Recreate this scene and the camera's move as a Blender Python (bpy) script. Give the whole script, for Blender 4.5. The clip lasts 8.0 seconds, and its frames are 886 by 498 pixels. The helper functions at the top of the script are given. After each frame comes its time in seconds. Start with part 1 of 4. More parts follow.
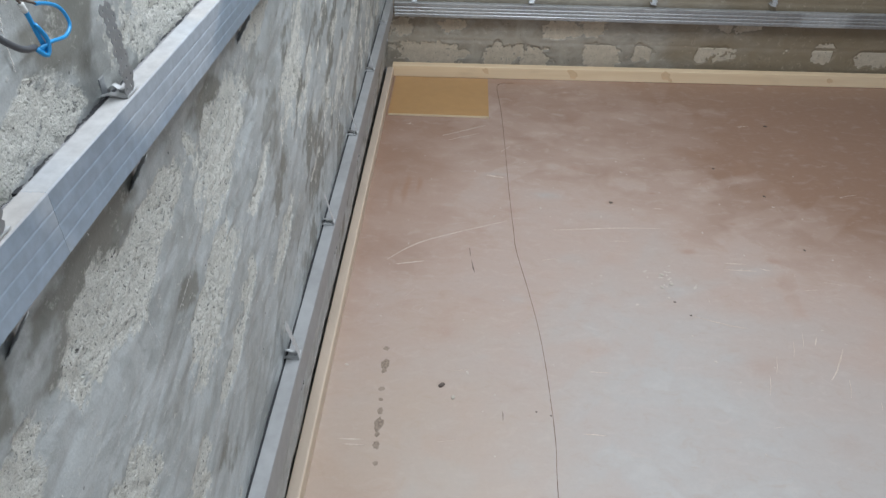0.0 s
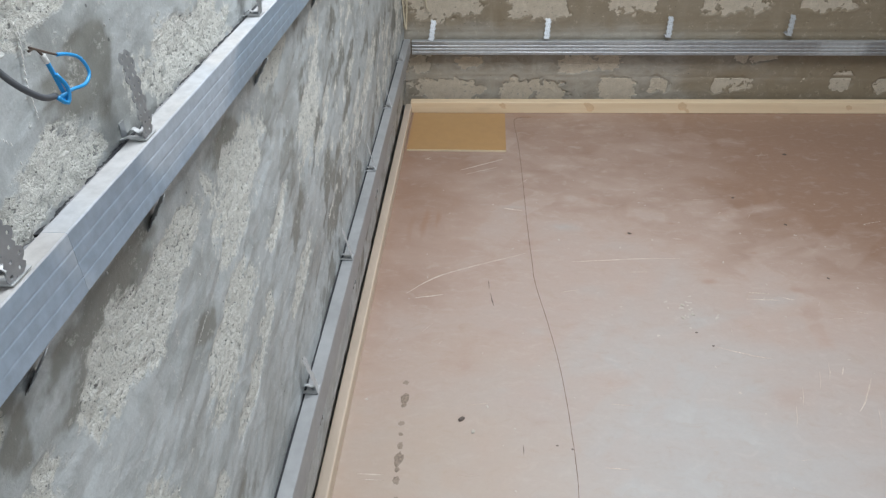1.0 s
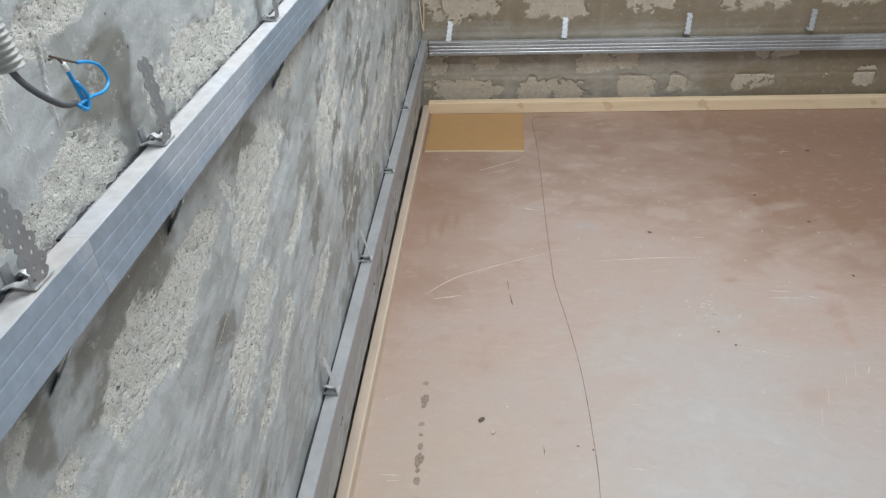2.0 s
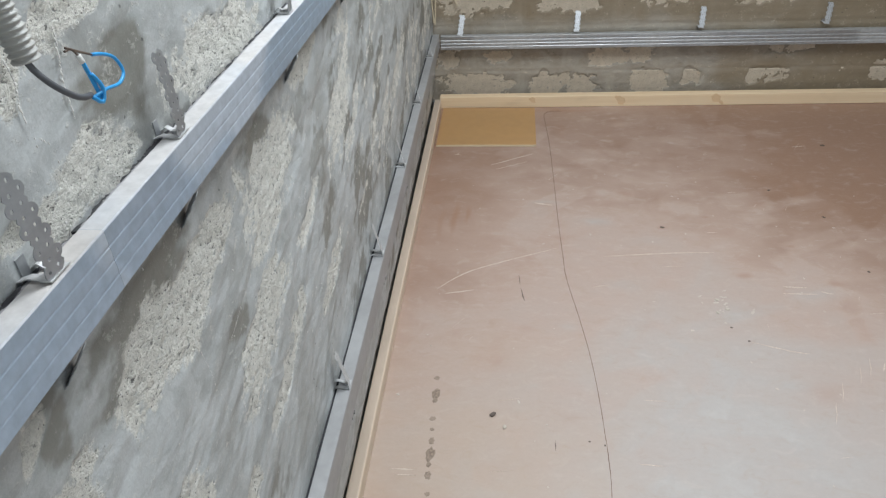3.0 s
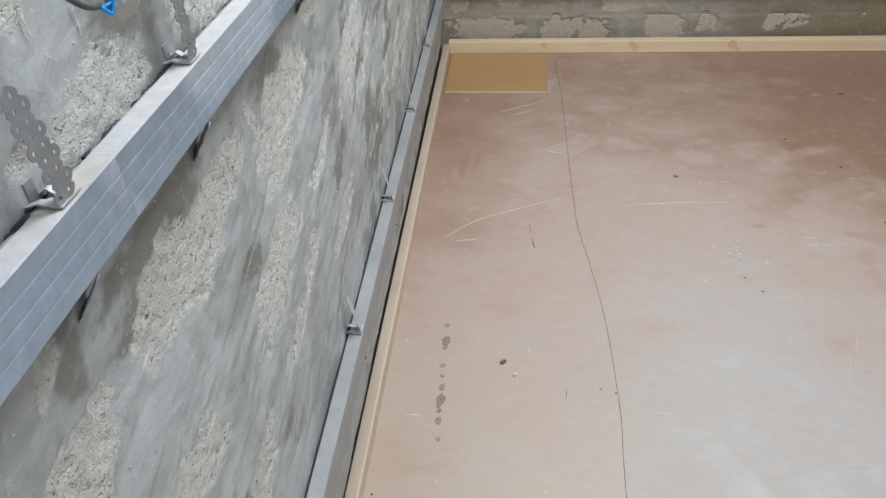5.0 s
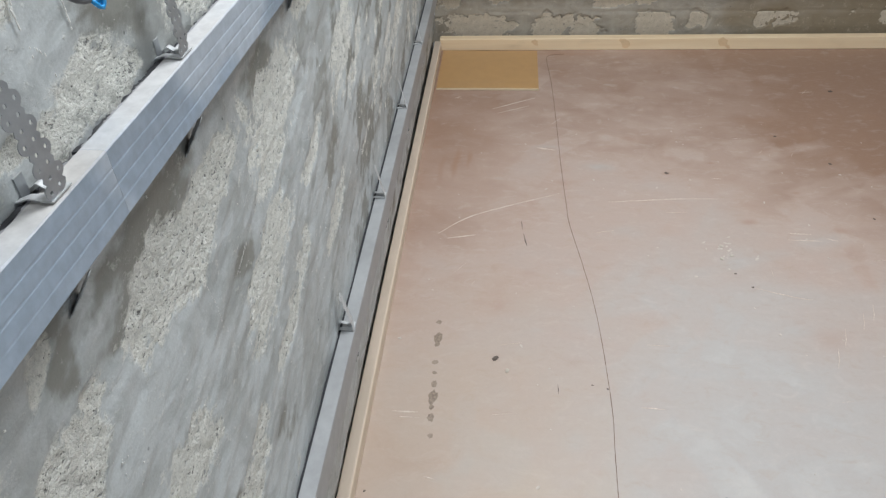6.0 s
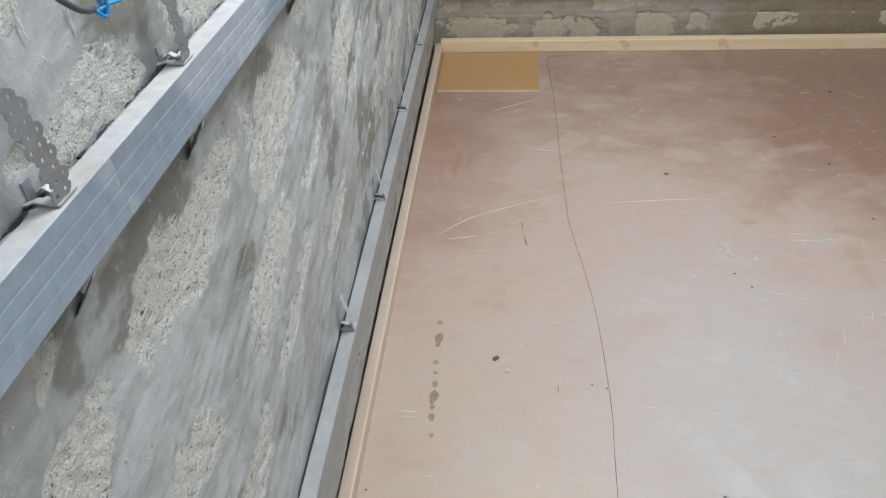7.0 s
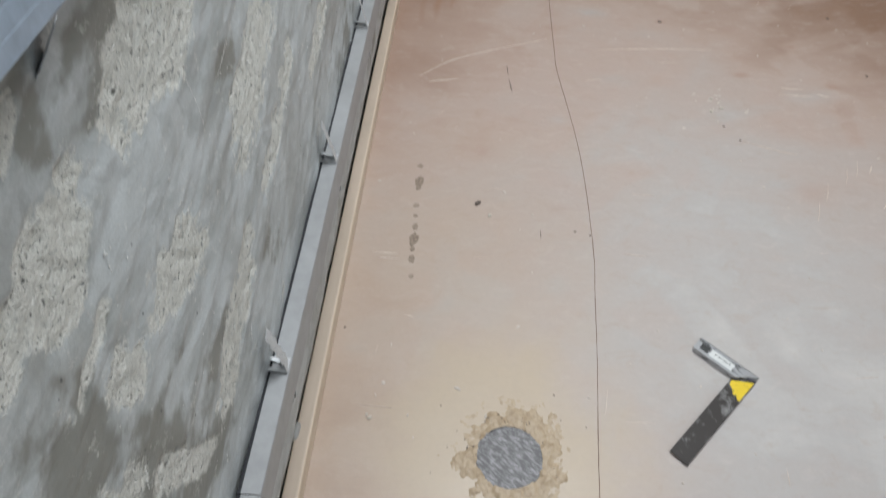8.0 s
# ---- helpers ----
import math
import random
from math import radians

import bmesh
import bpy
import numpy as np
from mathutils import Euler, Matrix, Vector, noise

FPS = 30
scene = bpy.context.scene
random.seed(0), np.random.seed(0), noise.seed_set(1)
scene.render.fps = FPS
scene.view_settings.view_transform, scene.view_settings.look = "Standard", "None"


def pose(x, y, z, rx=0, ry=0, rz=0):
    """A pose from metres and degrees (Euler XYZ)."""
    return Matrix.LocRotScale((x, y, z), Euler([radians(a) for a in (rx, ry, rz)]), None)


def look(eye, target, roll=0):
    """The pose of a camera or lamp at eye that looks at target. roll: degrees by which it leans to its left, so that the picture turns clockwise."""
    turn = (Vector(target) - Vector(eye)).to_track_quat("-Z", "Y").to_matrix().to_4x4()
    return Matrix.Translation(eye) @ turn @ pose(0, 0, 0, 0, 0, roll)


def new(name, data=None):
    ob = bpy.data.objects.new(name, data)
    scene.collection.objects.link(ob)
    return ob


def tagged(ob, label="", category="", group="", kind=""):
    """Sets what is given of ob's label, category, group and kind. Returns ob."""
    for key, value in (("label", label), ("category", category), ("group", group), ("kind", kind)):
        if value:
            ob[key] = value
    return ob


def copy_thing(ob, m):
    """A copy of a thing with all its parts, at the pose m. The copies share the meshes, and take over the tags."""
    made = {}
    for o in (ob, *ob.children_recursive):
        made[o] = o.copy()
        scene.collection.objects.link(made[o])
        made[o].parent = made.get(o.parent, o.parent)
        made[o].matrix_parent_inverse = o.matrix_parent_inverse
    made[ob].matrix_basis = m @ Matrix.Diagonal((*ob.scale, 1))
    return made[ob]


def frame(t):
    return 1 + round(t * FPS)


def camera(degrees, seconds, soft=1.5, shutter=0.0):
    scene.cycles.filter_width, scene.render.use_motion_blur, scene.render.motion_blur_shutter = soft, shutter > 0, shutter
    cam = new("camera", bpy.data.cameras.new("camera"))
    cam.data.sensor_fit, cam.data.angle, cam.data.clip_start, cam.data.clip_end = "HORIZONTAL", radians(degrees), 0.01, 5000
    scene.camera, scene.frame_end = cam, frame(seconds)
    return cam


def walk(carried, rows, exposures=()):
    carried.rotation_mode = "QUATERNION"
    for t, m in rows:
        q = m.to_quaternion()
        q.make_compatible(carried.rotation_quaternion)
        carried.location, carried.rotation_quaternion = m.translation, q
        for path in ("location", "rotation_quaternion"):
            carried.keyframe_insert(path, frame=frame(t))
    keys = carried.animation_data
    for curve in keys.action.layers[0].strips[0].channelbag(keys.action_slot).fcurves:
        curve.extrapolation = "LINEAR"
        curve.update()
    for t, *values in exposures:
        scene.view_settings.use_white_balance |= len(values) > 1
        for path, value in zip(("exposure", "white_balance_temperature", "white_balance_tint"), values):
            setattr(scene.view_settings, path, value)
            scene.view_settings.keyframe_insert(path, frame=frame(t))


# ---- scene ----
cam = camera(64.0, 8.0, 1.3, 0.35)
PATH = [
    (0, (0.364, 0.013, 1.354), (0.335, 1.589, 0.124), 1.2),
    (0.5, (0.376, 0.003, 1.363), (0.303, 1.621, 0.189), -0.3),
    (1, (0.379, 0.004, 1.36), (0.282, 1.634, 0.207), -1.1),
    (1.5, (0.384, 0.002, 1.361), (0.257, 1.635, 0.213), -2.1),
    (3, (0.379, 0.005, 1.358), (0.197, 1.624, 0.197), -3.2),
    (3.5, (0.377, 0.005, 1.354), (0.19, 1.613, 0.179), -3.3),
    (4, (0.371, 0.008, 1.345), (0.173, 1.57, 0.112), -3.5),
    (4.5, (0.357, 0.017, 1.33), (0.16, 1.561, 0.073), -3.4),
    (6, (0.353, 0.015, 1.325), (0.191, 1.551, 0.054), -2.6),
    (6.5, (0.359, 0.011, 1.33), (0.19, 1.55, 0.063), -3.2),
    (7, (0.361, 0.004, 1.334), (0.19, 1.541, 0.066), -3.0),
    (7.4, (0.3578, 0.0044, 1.328), (0.1932, 1.5218, 0.0364), -2.36),
    (7.5, (0.353, 0.005, 1.319), (0.198, 1.493, -0.008), -1.4),
    (7.6, (0.3444, 0.0048, 1.3018), (0.2115, 1.4496, -0.0688), -0.75),
    (7.8, (0.3274, 0.0044, 1.2678), (0.2383, 1.3637, -0.1891), 0.52),
    (8, (0.313, 0.004, 1.239), (0.261, 1.291, -0.291), 1.6),
]
walk(cam, [(t, look(eye, target, roll)) for t, eye, target, roll in PATH], ((0.0, -0.16, 6230, 10), (0.5, -0.05, 6260, 10), (1.5, -0.02, 6440, 10), (3.0, -0.01, 6500, 10), (7.2, 0.0, 6500, 10), (8.0, -0.12, 6500, 10)))

# ---- light ----
world = bpy.data.worlds.new("sky")
world.use_nodes = True
scene.world = world
_n = world.node_tree.nodes
_sky = _n.new("ShaderNodeTexSky")
_sky.sky_type, _sky.sun_disc = "NISHITA", False
_sky.sun_elevation, _sky.sun_rotation = radians(42), radians(20)
world.node_tree.links.new(_sky.outputs[0], _n["Background"].inputs[0])
_n["Background"].inputs[1].default_value = 0.15

sun = new("sun", bpy.data.lights.new("sun", "SUN"))
sun.data.energy, sun.data.angle, sun.data.color = 1.2, radians(12), (1.0, 0.96, 0.9)
sun.matrix_world = look((1.0, 6.0, 6.0), (1.0, 0.0, 0.0))

# unseen area lamps, added: one from behind, one overhead as the shadows suggest
for name, size, size_y, power, eye, target in (("added_rear_light", 1.5, 1.6, 9.0, (1.75, -0.72, 1.5), (1.5, 1.6, 0.3)), ("added_overhead_light", 0.95, 1.22, 76.0, (0.80, 1.40, 2.66), (0.72, 1.38, 0.0))):
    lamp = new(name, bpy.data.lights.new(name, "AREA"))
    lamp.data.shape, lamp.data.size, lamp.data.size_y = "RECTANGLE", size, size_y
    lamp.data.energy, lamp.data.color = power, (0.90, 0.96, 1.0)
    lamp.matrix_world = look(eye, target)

# ---- materials ----


def nodes_of(name):
    m = bpy.data.materials.new(name)
    m.use_nodes = True
    nt = m.node_tree
    return m, nt, nt.nodes["Principled BSDF"]


def node(nt, kind, **kw):
    n = nt.nodes.new(kind)
    for k, v in kw.items():
        if k == "operation":
            n.operation = v
        elif k == "blend":
            n.blend_type = v
        else:
            n.inputs[k.replace("_", " ")].default_value = v
    return n


def coords(nt, scale=(1, 1, 1), rot=(0, 0, 0)):
    tc = nt.nodes.new("ShaderNodeTexCoord")
    mp = nt.nodes.new("ShaderNodeMapping")
    mp.inputs["Scale"].default_value = scale
    mp.inputs["Rotation"].default_value = rot
    nt.links.new(tc.outputs["Object"], mp.inputs["Vector"])
    return mp.outputs[0]


def noise_tex(nt, vec, scale, detail=4.0, rough=0.55, distortion=0.0):
    n = node(nt, "ShaderNodeTexNoise", Scale=scale, Detail=detail, Roughness=rough, Distortion=distortion)
    nt.links.new(vec, n.inputs["Vector"])
    return n.outputs["Fac"]


def voronoi(nt, vec, scale, randomness=1.0):
    n = node(nt, "ShaderNodeTexVoronoi", Scale=scale, Randomness=randomness)
    nt.links.new(vec, n.inputs["Vector"])
    return n.outputs["Distance"]


def remap(nt, fac, a, b, lo=0.0, hi=1.0):
    n = nt.nodes.new("ShaderNodeMapRange")
    for k, v in zip((1, 2, 3, 4), (a, b, lo, hi)):
        n.inputs[k].default_value = v
    nt.links.new(fac, n.inputs[0])
    return n.outputs[0]


def mixc(nt, fac, a, b, blend="MIX"):
    n = nt.nodes.new("ShaderNodeMix")
    n.data_type, n.blend_type = "RGBA", blend
    for sock, v in ((n.inputs[0], fac), (n.inputs[6], a), (n.inputs[7], b)):
        if isinstance(v, (int, float)):
            sock.default_value = v
        elif isinstance(v, tuple):
            sock.default_value = (*v, 1.0)
        else:
            nt.links.new(v, sock)
    return n.outputs[2]


def mathn(nt, op, a, b):
    n = nt.nodes.new("ShaderNodeMath")
    n.operation = op
    for sock, v in zip(n.inputs, (a, b)):
        if isinstance(v, (int, float)):
            sock.default_value = v
        else:
            nt.links.new(v, sock)
    return n.outputs[0]


def bump(nt, bsdf, height, strength=0.5, dist=0.002):
    n = node(nt, "ShaderNodeBump", Strength=strength, Distance=dist)
    nt.links.new(height, n.inputs["Height"])
    nt.links.new(n.outputs[0], bsdf.inputs["Normal"])


def attribute(nt, name):
    n = nt.nodes.new("ShaderNodeAttribute")
    n.attribute_name = name
    return n.outputs["Fac"]


def mat_masonry(name, block_a, block_b, mortar_a, mortar_b, dark_tone):
    """Porous block where the attribute 'bare' is one, smeared cement mortar elsewhere."""
    m, nt, b = nodes_of(name)
    v = coords(nt)
    att = nt.nodes.new("ShaderNodeAttribute")
    att.attribute_name = "bare"
    bare = att.outputs["Fac"]
    grain = noise_tex(nt, v, 340, 4, 0.75)
    mid = noise_tex(nt, v, 38, 5, 0.6)
    big = noise_tex(nt, v, 5.5, 4, 0.6, 0.6)
    streak = noise_tex(nt, coords(nt, (1, 8, 17), (radians(-14), 0, 0)), 1.0, 3, 0.50, 1.3)
    crumb = noise_tex(nt, coords(nt, (1, 0.75, 1.2), (radians(20), 0, 0)), 170, 4, 0.62, 0.5)
    gaps = remap(nt, crumb, 0.315, 0.385)
    pinholes = mathn(nt, "MAXIMUM", remap(nt, voronoi(nt, v, 170), 0.06, 0.18), remap(nt, mid, 0.52, 0.44))
    pore = mathn(nt, "MINIMUM", gaps, pinholes)
    block = mixc(nt, remap(nt, mid, 0.35, 0.65), block_a, block_b)
    block = mixc(nt, remap(nt, grain, 0.42, 0.72, 0.0, 0.55), block, tuple(0.55 * c for c in block_a))
    block = mixc(nt, pore, tuple(0.28 * c for c in block_a), block)
    mort = mixc(nt, remap(nt, streak, 0.25, 0.75), mortar_a, mortar_b)
    blot = noise_tex(nt, coords(nt, (1, 0.8, 1.5), (radians(-14), 0, 0)), 11, 6, 0.64, 1.6)
    mort = mixc(nt, remap(nt, blot, 0.49, 0.56, 0.0, 0.55), mort, tuple(1.14 * c for c in mortar_b))
    mort = mixc(nt, remap(nt, blot, 0.43, 0.37, 0.0, 0.50), mort, tuple(0.80 * c for c in mortar_a))
    mort = mixc(nt, remap(nt, big, 0.50, 0.66, 0.0, 0.40), mort, dark_tone)
    mort = mixc(nt, remap(nt, grain, 0.35, 0.72, 0.0, 0.34), mort, tuple(0.6 * c for c in mortar_a))
    mort = mixc(nt, mathn(nt, "MULTIPLY", attribute(nt, "joint"), 0.5), mort, tuple(1.12 * c for c in mortar_b))
    # darker mortar tone, in places shade put into the colour
    mort = mixc(nt, mathn(nt, "MULTIPLY", attribute(nt, "darkened"), 0.85), mort, dark_tone)
    holes = mathn(nt, "MAXIMUM", remap(nt, voronoi(nt, v, 34), 0.045, 0.075), remap(nt, big, 0.50, 0.46))
    mort = mixc(nt, holes, tuple(0.25 * c for c in mortar_a), mort)
    edge = mathn(nt, "ADD", bare, mathn(nt, "ADD", remap(nt, mid, 0.25, 0.75, -0.40, 0.40), remap(nt, crumb, 0.25, 0.75, -0.35, 0.35)))
    fac = remap(nt, edge, 0.20, 0.80)
    nt.links.new(mixc(nt, fac, mort, block), b.inputs["Base Color"])
    rough = mathn(nt, "ADD", remap(nt, big, 0.35, 0.65, 0.55, 0.42), mathn(nt, "MULTIPLY", fac, 0.4))
    nt.links.new(rough, b.inputs["Roughness"])
    b.inputs["Specular IOR Level"].default_value = 0.4
    hb = mathn(nt, "ADD", mathn(nt, "ADD", mathn(nt, "MULTIPLY", pore, 0.9), mathn(nt, "MULTIPLY", crumb, 1.4)), mathn(nt, "MULTIPLY", grain, 0.9))
    hb = mathn(nt, "SUBTRACT", hb, 1.45)
    hm = mathn(nt, "ADD", mathn(nt, "MULTIPLY", streak, 0.8), mathn(nt, "ADD", mathn(nt, "MULTIPLY", mid, 0.30), mathn(nt, "MULTIPLY", grain, 0.10)))
    h = mathn(nt, "ADD", mathn(nt, "MULTIPLY", hb, fac), mathn(nt, "MULTIPLY", hm, mathn(nt, "SUBTRACT", 1.0, fac)))
    bump(nt, b, h, 0.95, 0.0036)
    return m


def mat_zinc(name, rough=0.34, dust=0.5, reflection=0.35, base=(0.52, 0.59, 0.69), metal=0.95):
    """Galvanised sheet, with pale building dust on faces that look up and lighter bands that imitate reflections."""
    m, nt, b = nodes_of(name)
    v = coords(nt)
    streak = noise_tex(nt, coords(nt, (60, 2.5, 60)), 1.0, 4, 0.6)
    sp = noise_tex(nt, v, 60, 4, 0.65)
    big = noise_tex(nt, v, 6, 3, 0.5)
    col = mixc(nt, remap(nt, sp, 0.3, 0.7), tuple(0.8 * c for c in base), base)
    geo = nt.nodes.new("ShaderNodeNewGeometry")
    sep = nt.nodes.new("ShaderNodeSeparateXYZ")
    nt.links.new(geo.outputs["Normal"], sep.inputs[0])
    up = remap(nt, sep.outputs[2], 0.30, 0.80)
    d = mathn(nt, "MULTIPLY", up, remap(nt, big, 0.3, 0.62, dust * 0.75, min(1.0, dust * 1.25)))
    d = mathn(nt, "MAXIMUM", d, remap(nt, sp, 0.62, 0.80, 0.0, dust * 0.25))
    # lighter bands along the sheet, reflections put into the colour
    seg = noise_tex(nt, coords(nt, (6, 4.2, 6), (0.25, 0, 0)), 1.0, 1.0, 0.3)
    d = mathn(nt, "MAXIMUM", d, remap(nt, seg, 0.50, 0.57, 0.0, reflection))
    dustc = mixc(nt, remap(nt, sp, 0.35, 0.65), (0.46, 0.440, 0.425), (0.56, 0.540, 0.520))
    nt.links.new(mixc(nt, d, col, dustc), b.inputs["Base Color"])
    nt.links.new(mathn(nt, "MULTIPLY", mathn(nt, "SUBTRACT", 1.0, d), metal), b.inputs["Metallic"])
    nt.links.new(mathn(nt, "ADD", remap(nt, streak, 0.3, 0.7, rough - 0.07, rough + 0.1), mathn(nt, "MULTIPLY", d, 0.45)), b.inputs["Roughness"])
    bump(nt, b, mathn(nt, "ADD", sp, streak), 0.12, 0.001)
    return m


def mat_floor():
    """Brown boards under a pale trodden skim, with stains; film (skim and painted light), 'dirt' and 'warm' come with
    the mesh.
    """
    m, nt, b = nodes_of("skimmed_board_floor")
    v = coords(nt)
    pale = noise_tex(nt, coords(nt, (1.0, 1.5, 1), (0, 0, 0.3)), 5.0, 6, 0.62, 0.9)
    smear = noise_tex(nt, coords(nt, (3.6, 8, 1), (0, 0, 0.3)), 1.6, 6, 0.65, 0.6)
    sp = noise_tex(nt, v, 70, 4, 0.7)
    fine = noise_tex(nt, v, 420, 2, 0.6)
    film_light = mathn(nt, "ADD", attribute(nt, "film_light"), remap(nt, pale, 0.3, 0.7, -0.09, 0.09))
    col = mixc(nt, remap(nt, film_light, 0.0, 0.5), (0.310, 0.188, 0.132), (0.488, 0.368, 0.311))
    col = mixc(nt, remap(nt, film_light, 0.45, 1.15), col, (0.475, 0.442, 0.420))
    col = mixc(nt, remap(nt, film_light, 1.1, 1.5), col, (0.60, 0.56, 0.525))
    col = mixc(nt, remap(nt, smear, 0.60, 0.78, 0.0, 0.22), col, (0.58, 0.51, 0.46))
    col = mixc(nt, remap(nt, smear, 0.40, 0.24, 0.0, 0.20), col, (0.45, 0.33, 0.265))
    mottle = noise_tex(nt, coords(nt, (1, 1.7, 1), (0, 0, 0.2)), 17, 8, 0.72, 0.7)
    col = mixc(nt, remap(nt, mottle, 0.53, 0.70, 0.0, 0.30), col, (0.60, 0.53, 0.485))
    col = mixc(nt, remap(nt, mottle, 0.46, 0.30, 0.0, 0.34), col, (0.42, 0.30, 0.222))
    col = mixc(nt, attribute(nt, "warm"), col, (0.515, 0.405, 0.295))
    col = mixc(nt, attribute(nt, "dirt"), col, (0.36, 0.205, 0.135))
    col = mixc(nt, remap(nt, sp, 0.42, 0.80, 0.0, 0.13), col, (0.33, 0.26, 0.21))
    nt.links.new(col, b.inputs["Base Color"])
    nt.links.new(remap(nt, film_light, 0.2, 1.0, 0.34, 0.50), b.inputs["Roughness"])
    b.inputs["Specular IOR Level"].default_value = 0.5
    h = mathn(nt, "ADD", mathn(nt, "ADD", smear, mottle), mathn(nt, "ADD", mathn(nt, "MULTIPLY", sp, 0.5), mathn(nt, "MULTIPLY", fine, 0.15)))
    bump(nt, b, h, 0.34, 0.0018)
    return m


def mat_wood(name, a, c):
    """Planed softwood with grain along the local x axis."""
    m, nt, b = nodes_of(name)
    g = noise_tex(nt, coords(nt, (1.6, 45, 45)), 1.0, 5, 0.6, 0.5)
    w = noise_tex(nt, coords(nt, (5, 14, 14)), 1.0, 4, 0.6)
    col = mixc(nt, remap(nt, g, 0.3, 0.7), a, c)
    col = mixc(nt, remap(nt, w, 0.6, 0.8, 0.0, 0.4), col, tuple(0.72 * k for k in a))
    nt.links.new(col, b.inputs["Base Color"])
    b.inputs["Roughness"].default_value = 0.55
    bump(nt, b, g, 0.18, 0.001)
    return m


def mat_dusty_wood(name, a, c, dust):
    """Planed softwood whose top is grey-brown with trodden dust and with shade put into the colour."""
    m, nt, b = nodes_of(name)
    g = noise_tex(nt, coords(nt, (1.6, 45, 45)), 1.0, 5, 0.6, 0.5)
    w = noise_tex(nt, coords(nt, (5, 14, 14)), 1.0, 5, 0.65)
    geo, sep = nt.nodes.new("ShaderNodeNewGeometry"), nt.nodes.new("ShaderNodeSeparateXYZ")
    nt.links.new(geo.outputs["Normal"], sep.inputs[0])
    up = mathn(nt, "MULTIPLY", remap(nt, sep.outputs[2], 0.90, 0.99), remap(nt, w, 0.30, 0.65, 0.70, 1.0))
    nt.links.new(mixc(nt, up, mixc(nt, remap(nt, g, 0.3, 0.7), a, c), mixc(nt, remap(nt, w, 0.4, 0.6), dust, tuple(1.25 * k for k in dust))), b.inputs["Base Color"])
    b.inputs["Roughness"].default_value = 0.6
    bump(nt, b, g, 0.18, 0.001)
    return m


def mat_plain(name, col, rough=0.6, metallic=0.0, var=0.25, scale=80.0, bumpy=0.2):
    m, nt, b = nodes_of(name)
    v = coords(nt)
    n1 = noise_tex(nt, v, scale, 4, 0.6)
    n2 = noise_tex(nt, v, scale * 0.16, 3, 0.55)
    c = mixc(nt, remap(nt, n1, 0.3, 0.7, 0.0, var), col, tuple(0.55 * k for k in col))
    c = mixc(nt, remap(nt, n2, 0.35, 0.65, 0.0, var), c, tuple(min(1.0, 1.25 * k) for k in col))
    nt.links.new(c, b.inputs["Base Color"])
    nt.links.new(remap(nt, n2, 0.3, 0.7, rough - 0.06, rough + 0.08), b.inputs["Roughness"])
    b.inputs["Metallic"].default_value = metallic
    bump(nt, b, n1, bumpy, 0.0008)
    return m


def mat_smear(name, a, c, rough, scale):
    """A thin smear that fades into a second colour in places."""
    m, nt, b = nodes_of(name)
    v = coords(nt)
    n1, n2 = noise_tex(nt, v, scale, 4, 0.65), noise_tex(nt, v, scale * 0.12, 3, 0.6)
    f = mathn(nt, "MULTIPLY", remap(nt, n1, 0.36, 0.60), remap(nt, n2, 0.36, 0.56, 0.25, 1.0))
    nt.links.new(mixc(nt, f, c, a), b.inputs["Base Color"])
    b.inputs["Roughness"].default_value = rough
    bump(nt, b, n1, 0.3, 0.001)
    return m


def mat_worn(name, a, c, lo, hi, stretch, rough, metallic=0.0, rot=0.0):
    """Two colours, the second showing where the first has worn off in streaks."""
    m, nt, b = nodes_of(name)
    n1 = noise_tex(nt, coords(nt, stretch, (0, 0, rot)), 1.0, 6, 0.68, 0.4)
    n2 = noise_tex(nt, coords(nt), 300, 3, 0.6)
    f = remap(nt, n1, lo, hi)
    col = mixc(nt, f, a, c)
    col = mixc(nt, remap(nt, n2, 0.4, 0.8, 0.0, 0.25), col, tuple(0.6 * k for k in a))
    nt.links.new(col, b.inputs["Base Color"])
    b.inputs["Roughness"].default_value, b.inputs["Metallic"].default_value = rough, metallic
    bump(nt, b, n1, 0.2, 0.001)
    return m


M_WALL = mat_masonry("smeared_block_wall", (0.72, 0.71, 0.65), (0.82, 0.81, 0.75), (0.385, 0.405, 0.400), (0.500, 0.525, 0.528), (0.19, 0.187, 0.163))
M_FAR = mat_masonry("brown_block_wall", (0.58, 0.50, 0.39), (0.70, 0.61, 0.49), (0.275, 0.245, 0.200), (0.375, 0.340, 0.285), (0.225, 0.172, 0.105))
M_PLASTER = mat_plain("grey_cement", (0.36, 0.35, 0.33), 0.85, var=0.3, scale=40)
M_ZINC = mat_zinc("galvanised_profile", 0.46, 0.84, 0.42, (0.455, 0.570, 0.700), 0.62)
M_ZINC_DUSTY = mat_plain("dusty_galvanised", (0.37, 0.372, 0.375), 0.5, 0.25, 0.4, 40)
M_ZINC_FAR = mat_zinc("galvanised_profile_clean", 0.39, 0.34, 0.40, (0.52, 0.55, 0.57))
# one zinc strap in two tones: darkened away from the light, whitened for glare
M_STRAP_SHADED = mat_zinc("galvanised_strap_shaded", 0.42, 0.45, 0.20, (0.40, 0.42, 0.44), 0.60)
M_STRAP_LIT = mat_zinc("lit_strap", 0.36, 0.45, 0.35, (0.66, 0.68, 0.70), 0.8)
M_STRAP_DULL = mat_plain("dull_zinc_strap", (0.54, 0.545, 0.55), 0.5, 0.25, 0.25, 60)
M_FLOOR = mat_floor()
M_PINE = mat_wood("pine", (0.76, 0.57, 0.36), (0.84, 0.67, 0.46))
